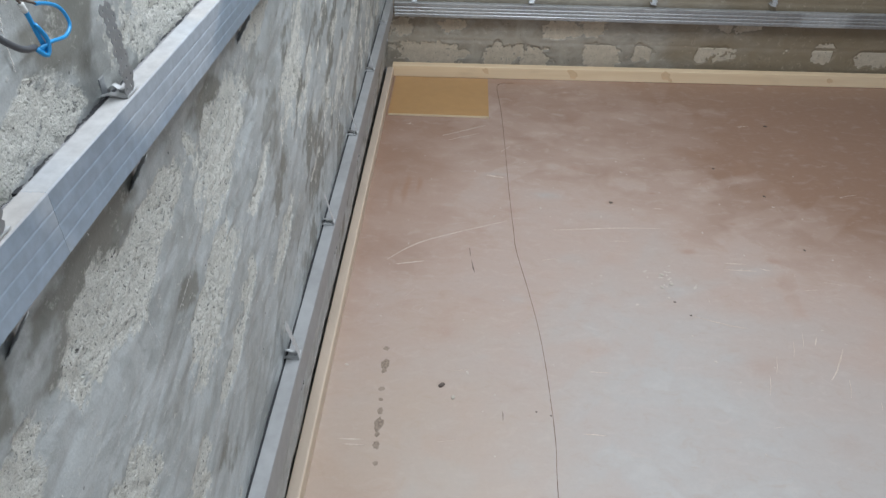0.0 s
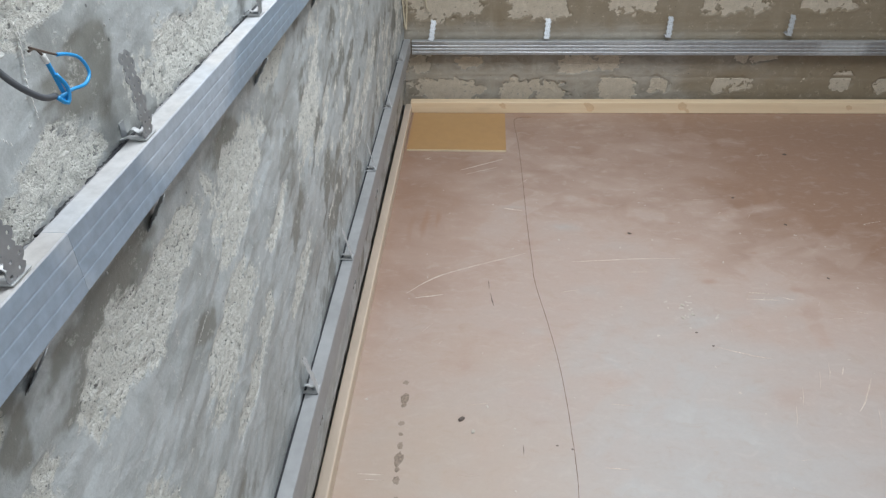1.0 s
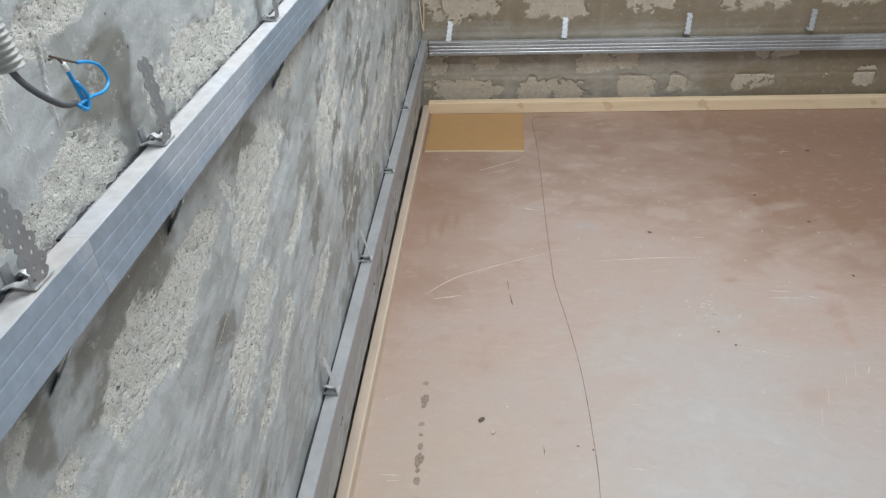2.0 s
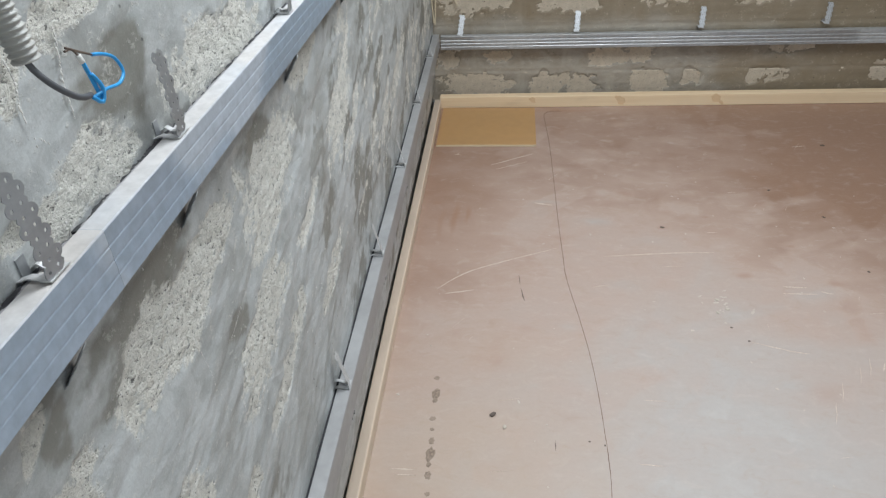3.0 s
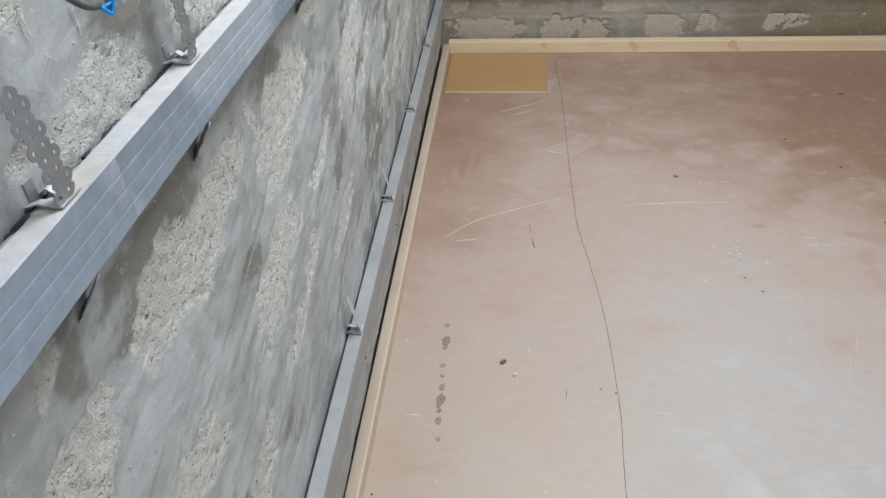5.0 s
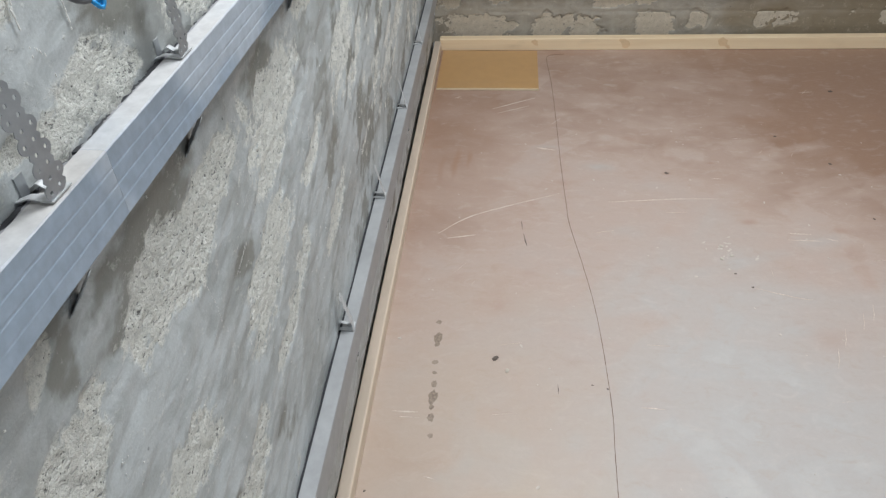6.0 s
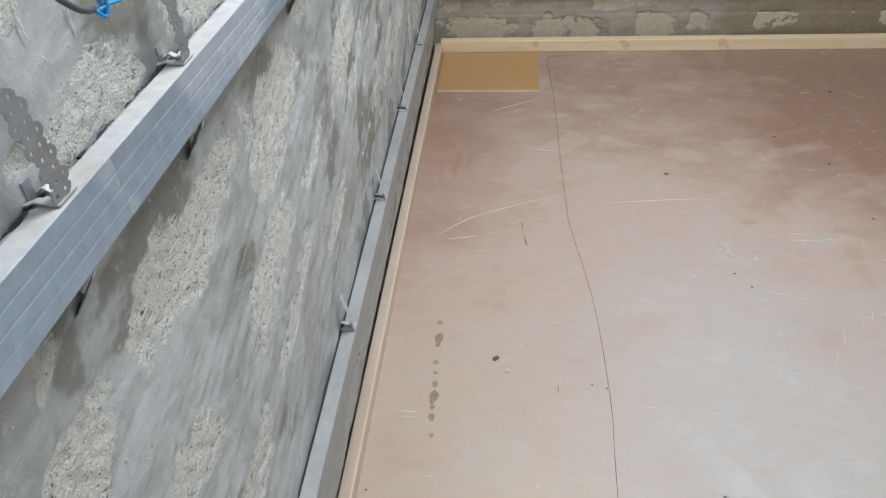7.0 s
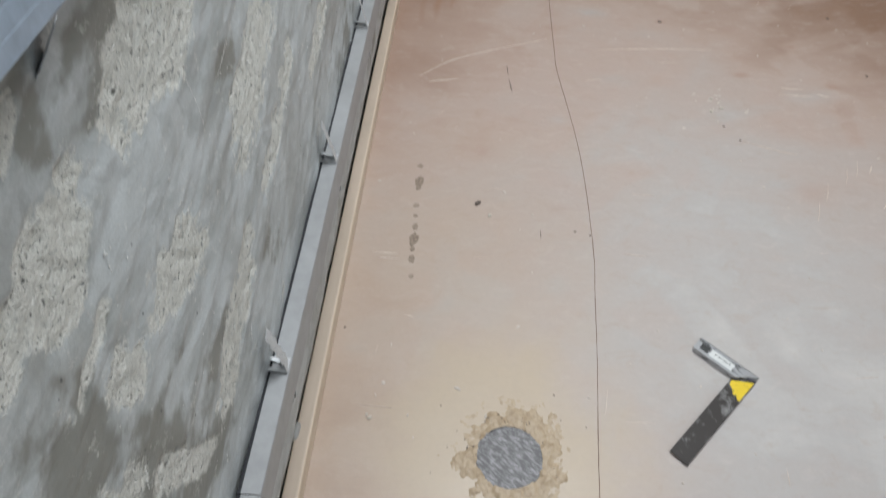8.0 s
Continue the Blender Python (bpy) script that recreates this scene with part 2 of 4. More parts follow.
M_PINE_GREY = mat_dusty_wood("dusty_pine", (0.63, 0.51, 0.39), (0.71, 0.585, 0.455), (0.43, 0.345, 0.275))
M_KNOT = mat_plain("pine_knot", (0.71, 0.50, 0.30), 0.55, var=0.4)
M_HARDBOARD = mat_plain("hardboard", (0.47, 0.275, 0.118), 0.34, var=0.18, scale=30, bumpy=0.05)
M_HARDEDGE = mat_plain("hardboard_edge", (0.66, 0.55, 0.38), 0.7)
M_CRACK = mat_plain("crack_dirt", (0.18, 0.105, 0.07), 0.8)
M_SCRATCH = mat_smear("pale_scratch", (0.76, 0.67, 0.58), (0.54, 0.43, 0.36), 0.45, 200)
M_SPECK = mat_plain("dried_speck", (0.60, 0.53, 0.47), 0.7, var=0.4)
M_GAP_DARK = mat_plain("dark_gap_strip", (0.035, 0.035, 0.040), 0.9, var=0.5)
M_TAPE = mat_plain("foam_tape", (0.30, 0.295, 0.31), 0.9, var=0.5, scale=160)
M_STAIN = mat_smear("drip_stain", (0.215, 0.16, 0.12), (0.36, 0.28, 0.22), 0.45, 180)
M_DARK = mat_plain("dark_grit", (0.13, 0.10, 0.085), 0.8)
M_CHIP = mat_plain("mortar_crumb", (0.56, 0.50, 0.43), 0.9)
M_RUN = mat_plain("pale_mortar_run", (0.76, 0.75, 0.72), 0.5)
M_GLUE = mat_worn("dried_glue", (0.505, 0.385, 0.26), (0.38, 0.27, 0.17), 0.47, 0.68, (90, 90, 90), 0.5)
M_DISC = mat_worn("scuffed_grey_disc", (0.105, 0.097, 0.098), (0.39, 0.375, 0.38), 0.46, 0.64, (60, 260, 90), 0.5, rot=0.6)
M_BLADE = mat_worn("scuffed_blade", (0.034, 0.026, 0.022), (0.42, 0.41, 0.40), 0.54, 0.74, (32, 32, 32), 0.6, 0.0)
M_YELLOW = mat_worn("chipped_yellow_paint", (0.85, 0.60, 0.02), (0.07, 0.05, 0.03), 0.60, 0.63, (110, 110, 110), 0.4)
M_ALU = mat_worn("cast_aluminium", (0.46, 0.46, 0.47), (0.10, 0.10, 0.10), 0.55, 0.62, (70, 25, 60), 0.34, 0.7)
M_LABEL = mat_plain("paper_label", (0.72, 0.72, 0.70), 0.6, var=0.1)
M_INK = mat_plain("black_print", (0.03, 0.03, 0.03), 0.5)
M_CONDUIT = mat_plain("grey_plastic", (0.42, 0.42, 0.40), 0.45, var=0.15)
M_CABLE = mat_plain("dark_grey_sheath", (0.10, 0.105, 0.115), 0.45, var=0.2)
M_BLUE = mat_plain("blue_insulation", (0.03, 0.33, 0.72), 0.35, var=0.12)
M_COPPER = mat_plain("dull_copper", (0.15, 0.115, 0.095), 0.5, 0.5)
M_WHITE = mat_plain("white_insulation", (0.75, 0.75, 0.73), 0.4, var=0.1)
M_BEIGE = mat_plain("beige_sheath", (0.58, 0.50, 0.36), 0.5, var=0.15)
M_GROUND = mat_plain("outside_ground", (0.22, 0.21, 0.18), 0.9, scale=6)

# ---- mesh helpers ----


def part(name, bm, material, parent=None, label=""):
    """Links a bmesh as one mesh object under a thing, or at the top level."""
    me = bpy.data.meshes.new(name)
    bmesh.ops.recalc_face_normals(bm, faces=bm.faces)
    bm.to_mesh(me)
    bm.free()
    me.materials.append(material)
    ob = new(name, me)
    ob.parent = parent
    return tagged(ob, label)


def thing(name, label, category, group="", m=None):
    ob = new(name)
    if m is not None:
        ob.matrix_basis = m
    return tagged(ob, label, category, group)


def smooth(ob, on=True):
    ob.data.polygons.foreach_set("use_smooth", [on] * len(ob.data.polygons))
    return ob


def box(x0, x1, y0, y1, z0, z1, bevel=0.0, segments=2):
    bm = bmesh.new()
    bmesh.ops.create_cube(bm, size=1.0)
    bmesh.ops.transform(bm, matrix=Matrix.LocRotScale(((x0 + x1) / 2, (y0 + y1) / 2, (z0 + z1) / 2), None, (x1 - x0, y1 - y0, z1 - z0)), verts=bm.verts)
    if bevel:
        bmesh.ops.bevel(bm, geom=bm.edges[:], offset=bevel, segments=segments, affect="EDGES", profile=0.5)
    return bm


def tube(bm, pts, radius, sides=8, wave=0.0, period=0.0):
    """A round tube along smoothed points; wave and period give a corrugated hose."""
    P = [Vector(p) for p in pts]
    path = []
    for i in range(len(P) - 1):
        a, b_, c, d = P[max(i - 1, 0)], P[i], P[i + 1], P[min(i + 2, len(P) - 1)]
        steps = max(3, int((c - b_).length / 0.004)) if not period else max(3, int((c - b_).length / (period / 6)))
        steps = min(steps, 160)
        for k in range(steps):
            u = k / steps
            path.append(0.5 * ((2 * b_) + (c - a) * u + (2 * a - 5 * b_ + 4 * c - d) * u * u + (3 * b_ - a - 3 * c + d) * u ** 3))
    path.append(P[-1])
    rings, run = [], 0.0
    side = Vector((1, 0.13, 0.07))
    for i, p in enumerate(path):
        t = (path[min(i + 1, len(path) - 1)] - path[max(i - 1, 0)]).normalized()
        if i:
            run += (p - path[i - 1]).length
        side = (side - t * side.dot(t)).normalized()
        up = t.cross(side)
        r = radius + (wave * math.cos(2 * math.pi * run / period) if period else 0.0)
        rings.append([bm.verts.new(p + (side * math.cos(a) + up * math.sin(a)) * r) for a in (2 * math.pi * k / sides for k in range(sides))])
    for a, b_ in zip(rings, rings[1:]):
        for k in range(sides):
            bm.faces.new((a[k], a[(k + 1) % sides], b_[(k + 1) % sides], b_[k]))
    bm.faces.new(rings[0][::-1])
    bm.faces.new(rings[-1])
    return bm


def blob(bm, x, y, r, seed, z=0.0, long=1.0, turn=0.0, height=0.0008, sides=14):
    """A low irregular drop on the floor."""
    rnd = random.Random(seed)
    ring = []
    for k in range(sides):
        a = 2 * math.pi * k / sides
        q = r * rnd.uniform(0.72, 1.2)
        u, v = q * math.cos(a) * long, q * math.sin(a)
        ring.append((u * math.cos(turn) - v * math.sin(turn), u * math.sin(turn) + v * math.cos(turn)))
    low = [bm.verts.new((x + u, y + v, z)) for u, v in ring]
    mid = [bm.verts.new((x + 0.75 * u, y + 0.75 * v, z + height)) for u, v in ring]
    top = bm.verts.new((x, y, z + height * 1.2))
    for k in range(sides):
        j = (k + 1) % sides
        bm.faces.new((low[k], low[j], mid[j], mid[k]))
        bm.faces.new((mid[k], mid[j], top))


def ribbon(bm, pts, width, z=0.0006, thick=0.0006, jitter=0.0, seed=0, taper=True):
    """A thin raised line along points of the floor."""
    rnd = random.Random(seed)
    P = [Vector((p[0], p[1], 0)) for p in pts]
    path = []
    for i in range(len(P) - 1):
        a, b_, c, d = P[max(i - 1, 0)], P[i], P[i + 1], P[min(i + 2, len(P) - 1)]
        n = max(2, int((c - b_).length / 0.012))
        for k in range(n):
            u = k / n
            path.append(0.5 * ((2 * b_) + (c - a) * u + (2 * a - 5 * b_ + 4 * c - d) * u * u + (3 * b_ - a - 3 * c + d) * u ** 3))
    path.append(P[-1])
    rows = []
    for i, p in enumerate(path):
        t = (path[min(i + 1, len(path) - 1)] - path[max(i - 1, 0)]).normalized()
        s_ = Vector((-t.y, t.x, 0))
        w = width * (0.5 + 0.5 * rnd.random() if jitter else 1.0) / 2
        if taper:
            w *= min(1.0, 0.15 + 3.0 * min(i, len(path) - 1 - i) / max(1, len(path)))
        p = p + s_ * rnd.uniform(-jitter, jitter)
        rows.append([bm.verts.new(p + s_ * w * k + Vector((0, 0, z + h))) for k, h in ((-1, -thick), (-0.6, 0), (0.6, 0), (1, -thick))])
    for a, b_ in zip(rows, rows[1:]):
        for k in range(3):
            bm.faces.new((a[k], a[k + 1], b_[k + 1], b_[k]))


def lattice_noise(u, v, seed):
    """Smooth value noise on arrays, 0 to 1."""
    tab = np.random.RandomState(seed).rand(256, 256)
    iu, iv = np.floor(u).astype(int), np.floor(v).astype(int)
    fu, fv = u - iu, v - iv
    fu, fv = fu * fu * (3 - 2 * fu), fv * fv * (3 - 2 * fv)
    a, b_ = tab[iu % 256, iv % 256], tab[(iu + 1) % 256, iv % 256]
    c, d = tab[iu % 256, (iv + 1) % 256], tab[(iu + 1) % 256, (iv + 1) % 256]
    return (a * (1 - fu) + b_ * fu) * (1 - fv) + (c * (1 - fu) + d * fu) * fv


def fbm(u, v, seed, octaves=4, gain=0.5):
    total, amp, norm = 0.0, 1.0, 0.0
    for k in range(octaves):
        total = total + amp * lattice_noise(u * 2 ** k, v * 2 ** k, seed + 7 * k)
        norm += amp
        amp *= gain
    return total / norm


def step(x, a, b_):
    t = np.clip((x - a) / (b_ - a), 0, 1)
    return t * t * (3 - 2 * t)


def sheet(name, co, bare, material, parent):
    """A grid of places (rows, columns, xyz) as one mesh, with the attribute 'bare'."""
    n, k = co.shape[:2]
    idx = np.arange(n * k).reshape(n, k)
    faces = np.stack([idx[:-1, :-1], idx[1:, :-1], idx[1:, 1:], idx[:-1, 1:]], -1).reshape(-1, 4)
    me = bpy.data.meshes.new(name)
    me.from_pydata(co.reshape(-1, 3).tolist(), [], faces.tolist())
    me.attributes.new("bare", "FLOAT", "POINT").data.foreach_set("value", bare.astype(np.float32).ravel())
    me.polygons.foreach_set("use_smooth", [True] * len(me.polygons))
    me.materials.append(material)
    ob = new(name, me)
    ob.parent = parent
    return ob


# ---- the room ----
WALL_X, FAR_Y, RIGHT_X, BACK_Y, TOP_Z = 0.020, 3.09, 2.62, -0.60, 2.60

floor = tagged(new("floor"), "worn pinkish brown board floor with a pale skim, scratches and stains", "floor", kind="structure")
part("slab", box(0.0360, RIGHT_X + 0.2, BACK_Y - 0.2, FAR_Y + 0.2, -0.30, -0.004), M_PLASTER, floor)


def floor_skim():
    x = np.concatenate([np.arange(0.0360, 1.9, 0.008), np.arange(1.9, RIGHT_X, 0.02), [RIGHT_X + 0.01]])
    y = np.concatenate([np.arange(BACK_Y - 0.2, 0.3, 0.03), np.arange(0.3, 2.2, 0.008), np.arange(2.2, FAR_Y, 0.012), [FAR_Y + 0.02]])
    X, Y = np.meshgrid(x, y, indexing="ij")
    wob = fbm(X * 7 + 3, Y * 7 + 8, 101, 5, 0.6) - 0.5
    cloud = fbm(X * 1.6 + 11, Y * 1.9 + 5, 103, 4) - 0.5
    film_light = 0.57 + 0.34 * cloud + 0.26 * (fbm(X * 6, Y * 9, 107, 4) - 0.5)
    # broad pale and darker zones of the skim also carry the light's falloff
    film_light += 0.24 * np.exp(-((X - 1.15) ** 2 + (Y - 0.75) ** 2) / 0.45) + 0.30 * step(X, 0.45, 0.95) * step(Y, 2.2, 1.3) - 0.40 * step(Y, 1.5, 2.8) - 0.14 * step(X, 0.5, 0.08)
    # the skim ends along a ragged line; bare brown boards beyond it, darkened further for the dimmer light there
    edge = 1.51 + 0.16 * step(Y, 2.0, 1.80) - 0.25 * step(Y, 2.30, 2.95)
    film_light -= 0.11 * step(X - edge + 0.10 * wob, -0.03, 0.07 + 0.45 * step(Y, 2.25, 2.6) + 0.25 * step(Y, 1.9, 1.7)) + 0.44 * step(X, 0.95, 1.75) * step(Y, 0.6, 1.6)
    for bx, by, rx, ry, a in ((0.69, 2.075, 0.050, 0.022, 0.75), (0.50, 2.185, 0.055, 0.010, 0.6), (0.70, 2.50, 0.06, 0.02, 0.3), (1.02, 1.60, 0.05, 0.05, 0.35), (1.30, 1.70, 0.10, 0.03, 0.3), (0.92, 0.62, 0.10, 0.04, 0.25)):
        film_light += a * np.exp(-(((X - bx + 0.06 * wob) / rx) ** 2 + ((Y - by + 0.05 * wob) / ry) ** 2)) * (0.2 + 0.7 * fbm(X * 60, Y * 90, 109, 3))
    # trowel and roller strokes of the skim, with an edge of their own
    rnd = random.Random(58)
    for k in range(90):
        cx, cy, a = rnd.uniform(0.1, 1.9), 0.4 + 2.5 * rnd.random(), rnd.gauss(0.2, 0.5) + (1.5 if k % 3 == 0 else 0.0)
        hl, hw, gain = rnd.uniform(0.04, 0.20), rnd.uniform(0.025, 0.075), rnd.uniform(0.05, 0.15) * (1 if k % 5 < 3 else -0.5)
        u, v = np.abs((X - cx) * math.cos(a) + (Y - cy) * math.sin(a) + 0.05 * wob), np.abs((Y - cy) * math.cos(a) - (X - cx) * math.sin(a) + 0.05 * wob)
        film_light += gain * step(u, hl, hl - 0.03) * step(v, hw, hw - 0.012)
    dirt = np.zeros_like(X)
    for k in range(70):
        cx, cy, r = rnd.uniform(0.1, 1.8), 0.4 + 2.5 * rnd.random(), rnd.uniform(0.008, 0.028)
        d = np.exp(-(((X - cx + 0.03 * wob) / (r * rnd.uniform(1.0, 2.4))) ** 2 + ((Y - cy + 0.03 * wob) / r) ** 2))
        if k % 2:
            dirt = np.maximum(dirt, rnd.uniform(0.10, 0.28) * d)
        else:
            film_light += rnd.uniform(0.10, 0.30) * d
    for bx, by, rx, ry, a in ((0.192, 2.09, 0.012, 0.105, 0.80), (0.236, 2.11, 0.010, 0.060, 0.75), (0.145, 2.05, 0.012, 0.110, 0.50), (0.115, 2.18, 0.020, 0.018, 0.6), (0.80, 2.255, 0.028, 0.016, 0.45), (1.095, 1.772, 0.024, 0.015, 0.5), (0.894, 2.033, 0.016, 0.008, 0.5),
                              (0.62, 2.965, 0.16, 0.012, 0.5), (0.14, 1.80, 0.06, 0.05, 0.25), (1.42, 2.32, 0.03, 0.02, 0.3), (1.35, 1.74, 0.025, 0.012, 0.4), (0.60, 2.76, 0.02, 0.07, 0.2), (1.28, 1.93, 0.012, 0.006, 0.5), (1.05, 2.10, 0.012, 0.006, 0.5)):
        dirt = np.maximum(dirt, a * np.exp(-(((X - bx + 0.03 * wob) / rx) ** 2 + ((Y - by + 0.03 * wob) / ry) ** 2) ** 1.3))
    dirt = np.maximum(dirt, 0.24 * step(X + 0.5 * wob, 0.52, 0.10) * step(Y + 0.4 * wob, 1.45, 2.0) * (0.6 + 0.8 * (cloud + 0.5)))
    radius = np.hypot(X - 0.4235, Y - 0.556)
    warm = 0.85 * step(radius + 0.20 * wob, 0.33, 0.10) + 0.40 * step(X + 0.3 * wob, 0.85, 0.15) * step(Y + 0.3 * wob, 1.75, 0.8)
    z = 0.0004 * (fbm(X * 14, Y * 26, 113, 4) - 0.5) + 0.0004 * np.clip(film_light - 0.5, -0.5, 0.8)
    ob = sheet("skim_coat", np.stack([X, Y, z], -1), film_light, M_FLOOR, floor)
    for name, values in (("film_light", film_light), ("dirt", dirt), ("warm", np.clip(warm, 0, 1))):
        ob.data.attributes.new(name, "FLOAT", "POINT").data.foreach_set("value", values.astype(np.float32).ravel())


floor_skim()
# unseen ceiling slab, its opening made for the added overhead lamp
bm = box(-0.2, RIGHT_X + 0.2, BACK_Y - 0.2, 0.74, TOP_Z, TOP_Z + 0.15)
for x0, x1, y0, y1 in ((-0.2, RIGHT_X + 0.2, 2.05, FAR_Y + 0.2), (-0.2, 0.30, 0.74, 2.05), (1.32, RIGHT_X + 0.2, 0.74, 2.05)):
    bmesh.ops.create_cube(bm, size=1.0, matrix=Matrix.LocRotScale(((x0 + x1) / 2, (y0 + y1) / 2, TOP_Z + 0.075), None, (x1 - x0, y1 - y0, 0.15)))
tagged(part("ceiling", bm, M_PLASTER), "unseen grey concrete ceiling, opened for the overhead lamp", "ceiling", kind="structure")
tagged(part("ground", box(-400, 400, -800, 400, -0.32, -0.20), M_GROUND), "unseen bare earth outside the room", "ground", kind="structure")
tagged(part("wall_east", box(RIGHT_X, RIGHT_X + 0.2, BACK_Y, FAR_Y, 0.0, TOP_Z), M_PLASTER), "plain grey rendered block wall", "wall", kind="structure")
# unseen rear wall, its opening made for the added rear lamp
back = tagged(new("wall_south"), "unseen grey rendered wall, opened for the rear lamp", "wall", kind="structure")
for x0, x1, z0, z1 in ((-0.2, 0.95, 0.0, TOP_Z), (2.55, RIGHT_X + 0.2, 0.0, TOP_Z), (0.95, 2.55, 2.4, TOP_Z)):
    part("masonry", box(x0, x1, BACK_Y - 0.2, BACK_Y, z0, z1), M_PLASTER, back)

west = tagged(new("wall_west"), "grey block wall smeared with cement mortar, bare porous patches", "wall", kind="structure")
part("masonry", box(-0.2, WALL_X - 0.012, BACK_Y - 0.2, FAR_Y + 0.2, -0.31, TOP_Z), M_PLASTER, west)
north = tagged(new("wall_north"), "brownish concrete block wall with smeared mortar joints", "wall", kind="structure")
part("masonry", box(WALL_X - 0.012, RIGHT_X, FAR_Y + 0.02, FAR_Y + 0.2, 0.0, TOP_Z), M_PLASTER, north)

# patches of the west wall: y, z, half length, half breadth, turn in degrees
BARE_ABOVE = [
    (0.511, 1.069, 0.078, 0.027, 0), (0.838, 1.068, 0.150, 0.041, -4), (0.556, 1.198, 0.070, 0.020, 6), (0.417, 1.082, 0.022, 0.012, 2), (0.469, 1.187, 0.029, 0.011, 37), (0.570, 1.064, 0.036, 0.009, -11), (0.62, 1.26, 0.10, 0.03, 5),
]
BARE_BELOW = [
    (0.535, 0.860, 0.103, 0.053, -9), (0.655, 0.875, 0.106, 0.034, 5), (0.919, 0.843, 0.150, 0.060, 15), (0.753, 0.673, 0.135, 0.051, 16), (1.028, 0.699, 0.078, 0.021, 8), (0.871, 0.585, 0.056, 0.024, 14),
    (1.364, 0.760, 0.175, 0.052, 26), (1.178, 0.926, 0.108, 0.033, 9), (0.329, 0.944, 0.024, 0.010, 41), (0.796, 0.903, 0.024, 0.013, -52),
]
BARE_LOW = [
    (0.299, 0.835, 0.064, 0.038, 34), (0.371, 0.881, 0.026, 0.015, 8), (0.230, 0.830, 0.035, 0.026, 55), (0.444, 0.671, 0.068, 0.038, -9), (0.503, 0.502, 0.108, 0.033, 16), (0.305, 0.690, 0.043, 0.029, -18),
    (0.300, 0.507, 0.081, 0.018, -49), (0.281, 0.751, 0.053, 0.010, 20), (0.758, 0.554, 0.075, 0.024, 4), (0.20, 0.62, 0.05, 0.03, -20), (1.10, 0.520, 0.10, 0.025, 14), (2.1, 0.55, 0.2, 0.03, 9),
]
# darker mortar; patches under the rail and low down also paint shade
DARK_PATCHES = [
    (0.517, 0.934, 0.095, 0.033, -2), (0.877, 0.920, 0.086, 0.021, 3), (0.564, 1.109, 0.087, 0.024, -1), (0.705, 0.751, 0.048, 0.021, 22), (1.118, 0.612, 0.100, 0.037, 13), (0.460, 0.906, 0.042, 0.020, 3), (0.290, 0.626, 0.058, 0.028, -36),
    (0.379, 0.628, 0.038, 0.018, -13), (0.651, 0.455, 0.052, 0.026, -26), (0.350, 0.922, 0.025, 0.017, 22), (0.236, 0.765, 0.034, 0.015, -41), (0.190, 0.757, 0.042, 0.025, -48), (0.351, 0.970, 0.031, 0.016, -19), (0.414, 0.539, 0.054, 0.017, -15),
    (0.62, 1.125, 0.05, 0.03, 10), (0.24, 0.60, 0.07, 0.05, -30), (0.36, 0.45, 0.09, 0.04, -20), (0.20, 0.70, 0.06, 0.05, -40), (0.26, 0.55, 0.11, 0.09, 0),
]


def ovals(Y, Z, rows, wobble, wobble2):
    """How far inside the nearest of some rotated ovals each place lies: over zero inside."""
    inside = np.full_like(Y, -3.0)
    for y, z, a, b_, turn in rows:
        c, s_ = math.cos(radians(turn)), math.sin(radians(turn))
        u, v = ((Y - y) * c + (Z - z) * s_ + wobble) / a, ((Z - z) * c - (Y - y) * s_ + wobble2) / b_
        inside = np.maximum(inside, 1.15 - (np.abs(u) ** 2.4 + np.abs(v) ** 2.4))
    return inside


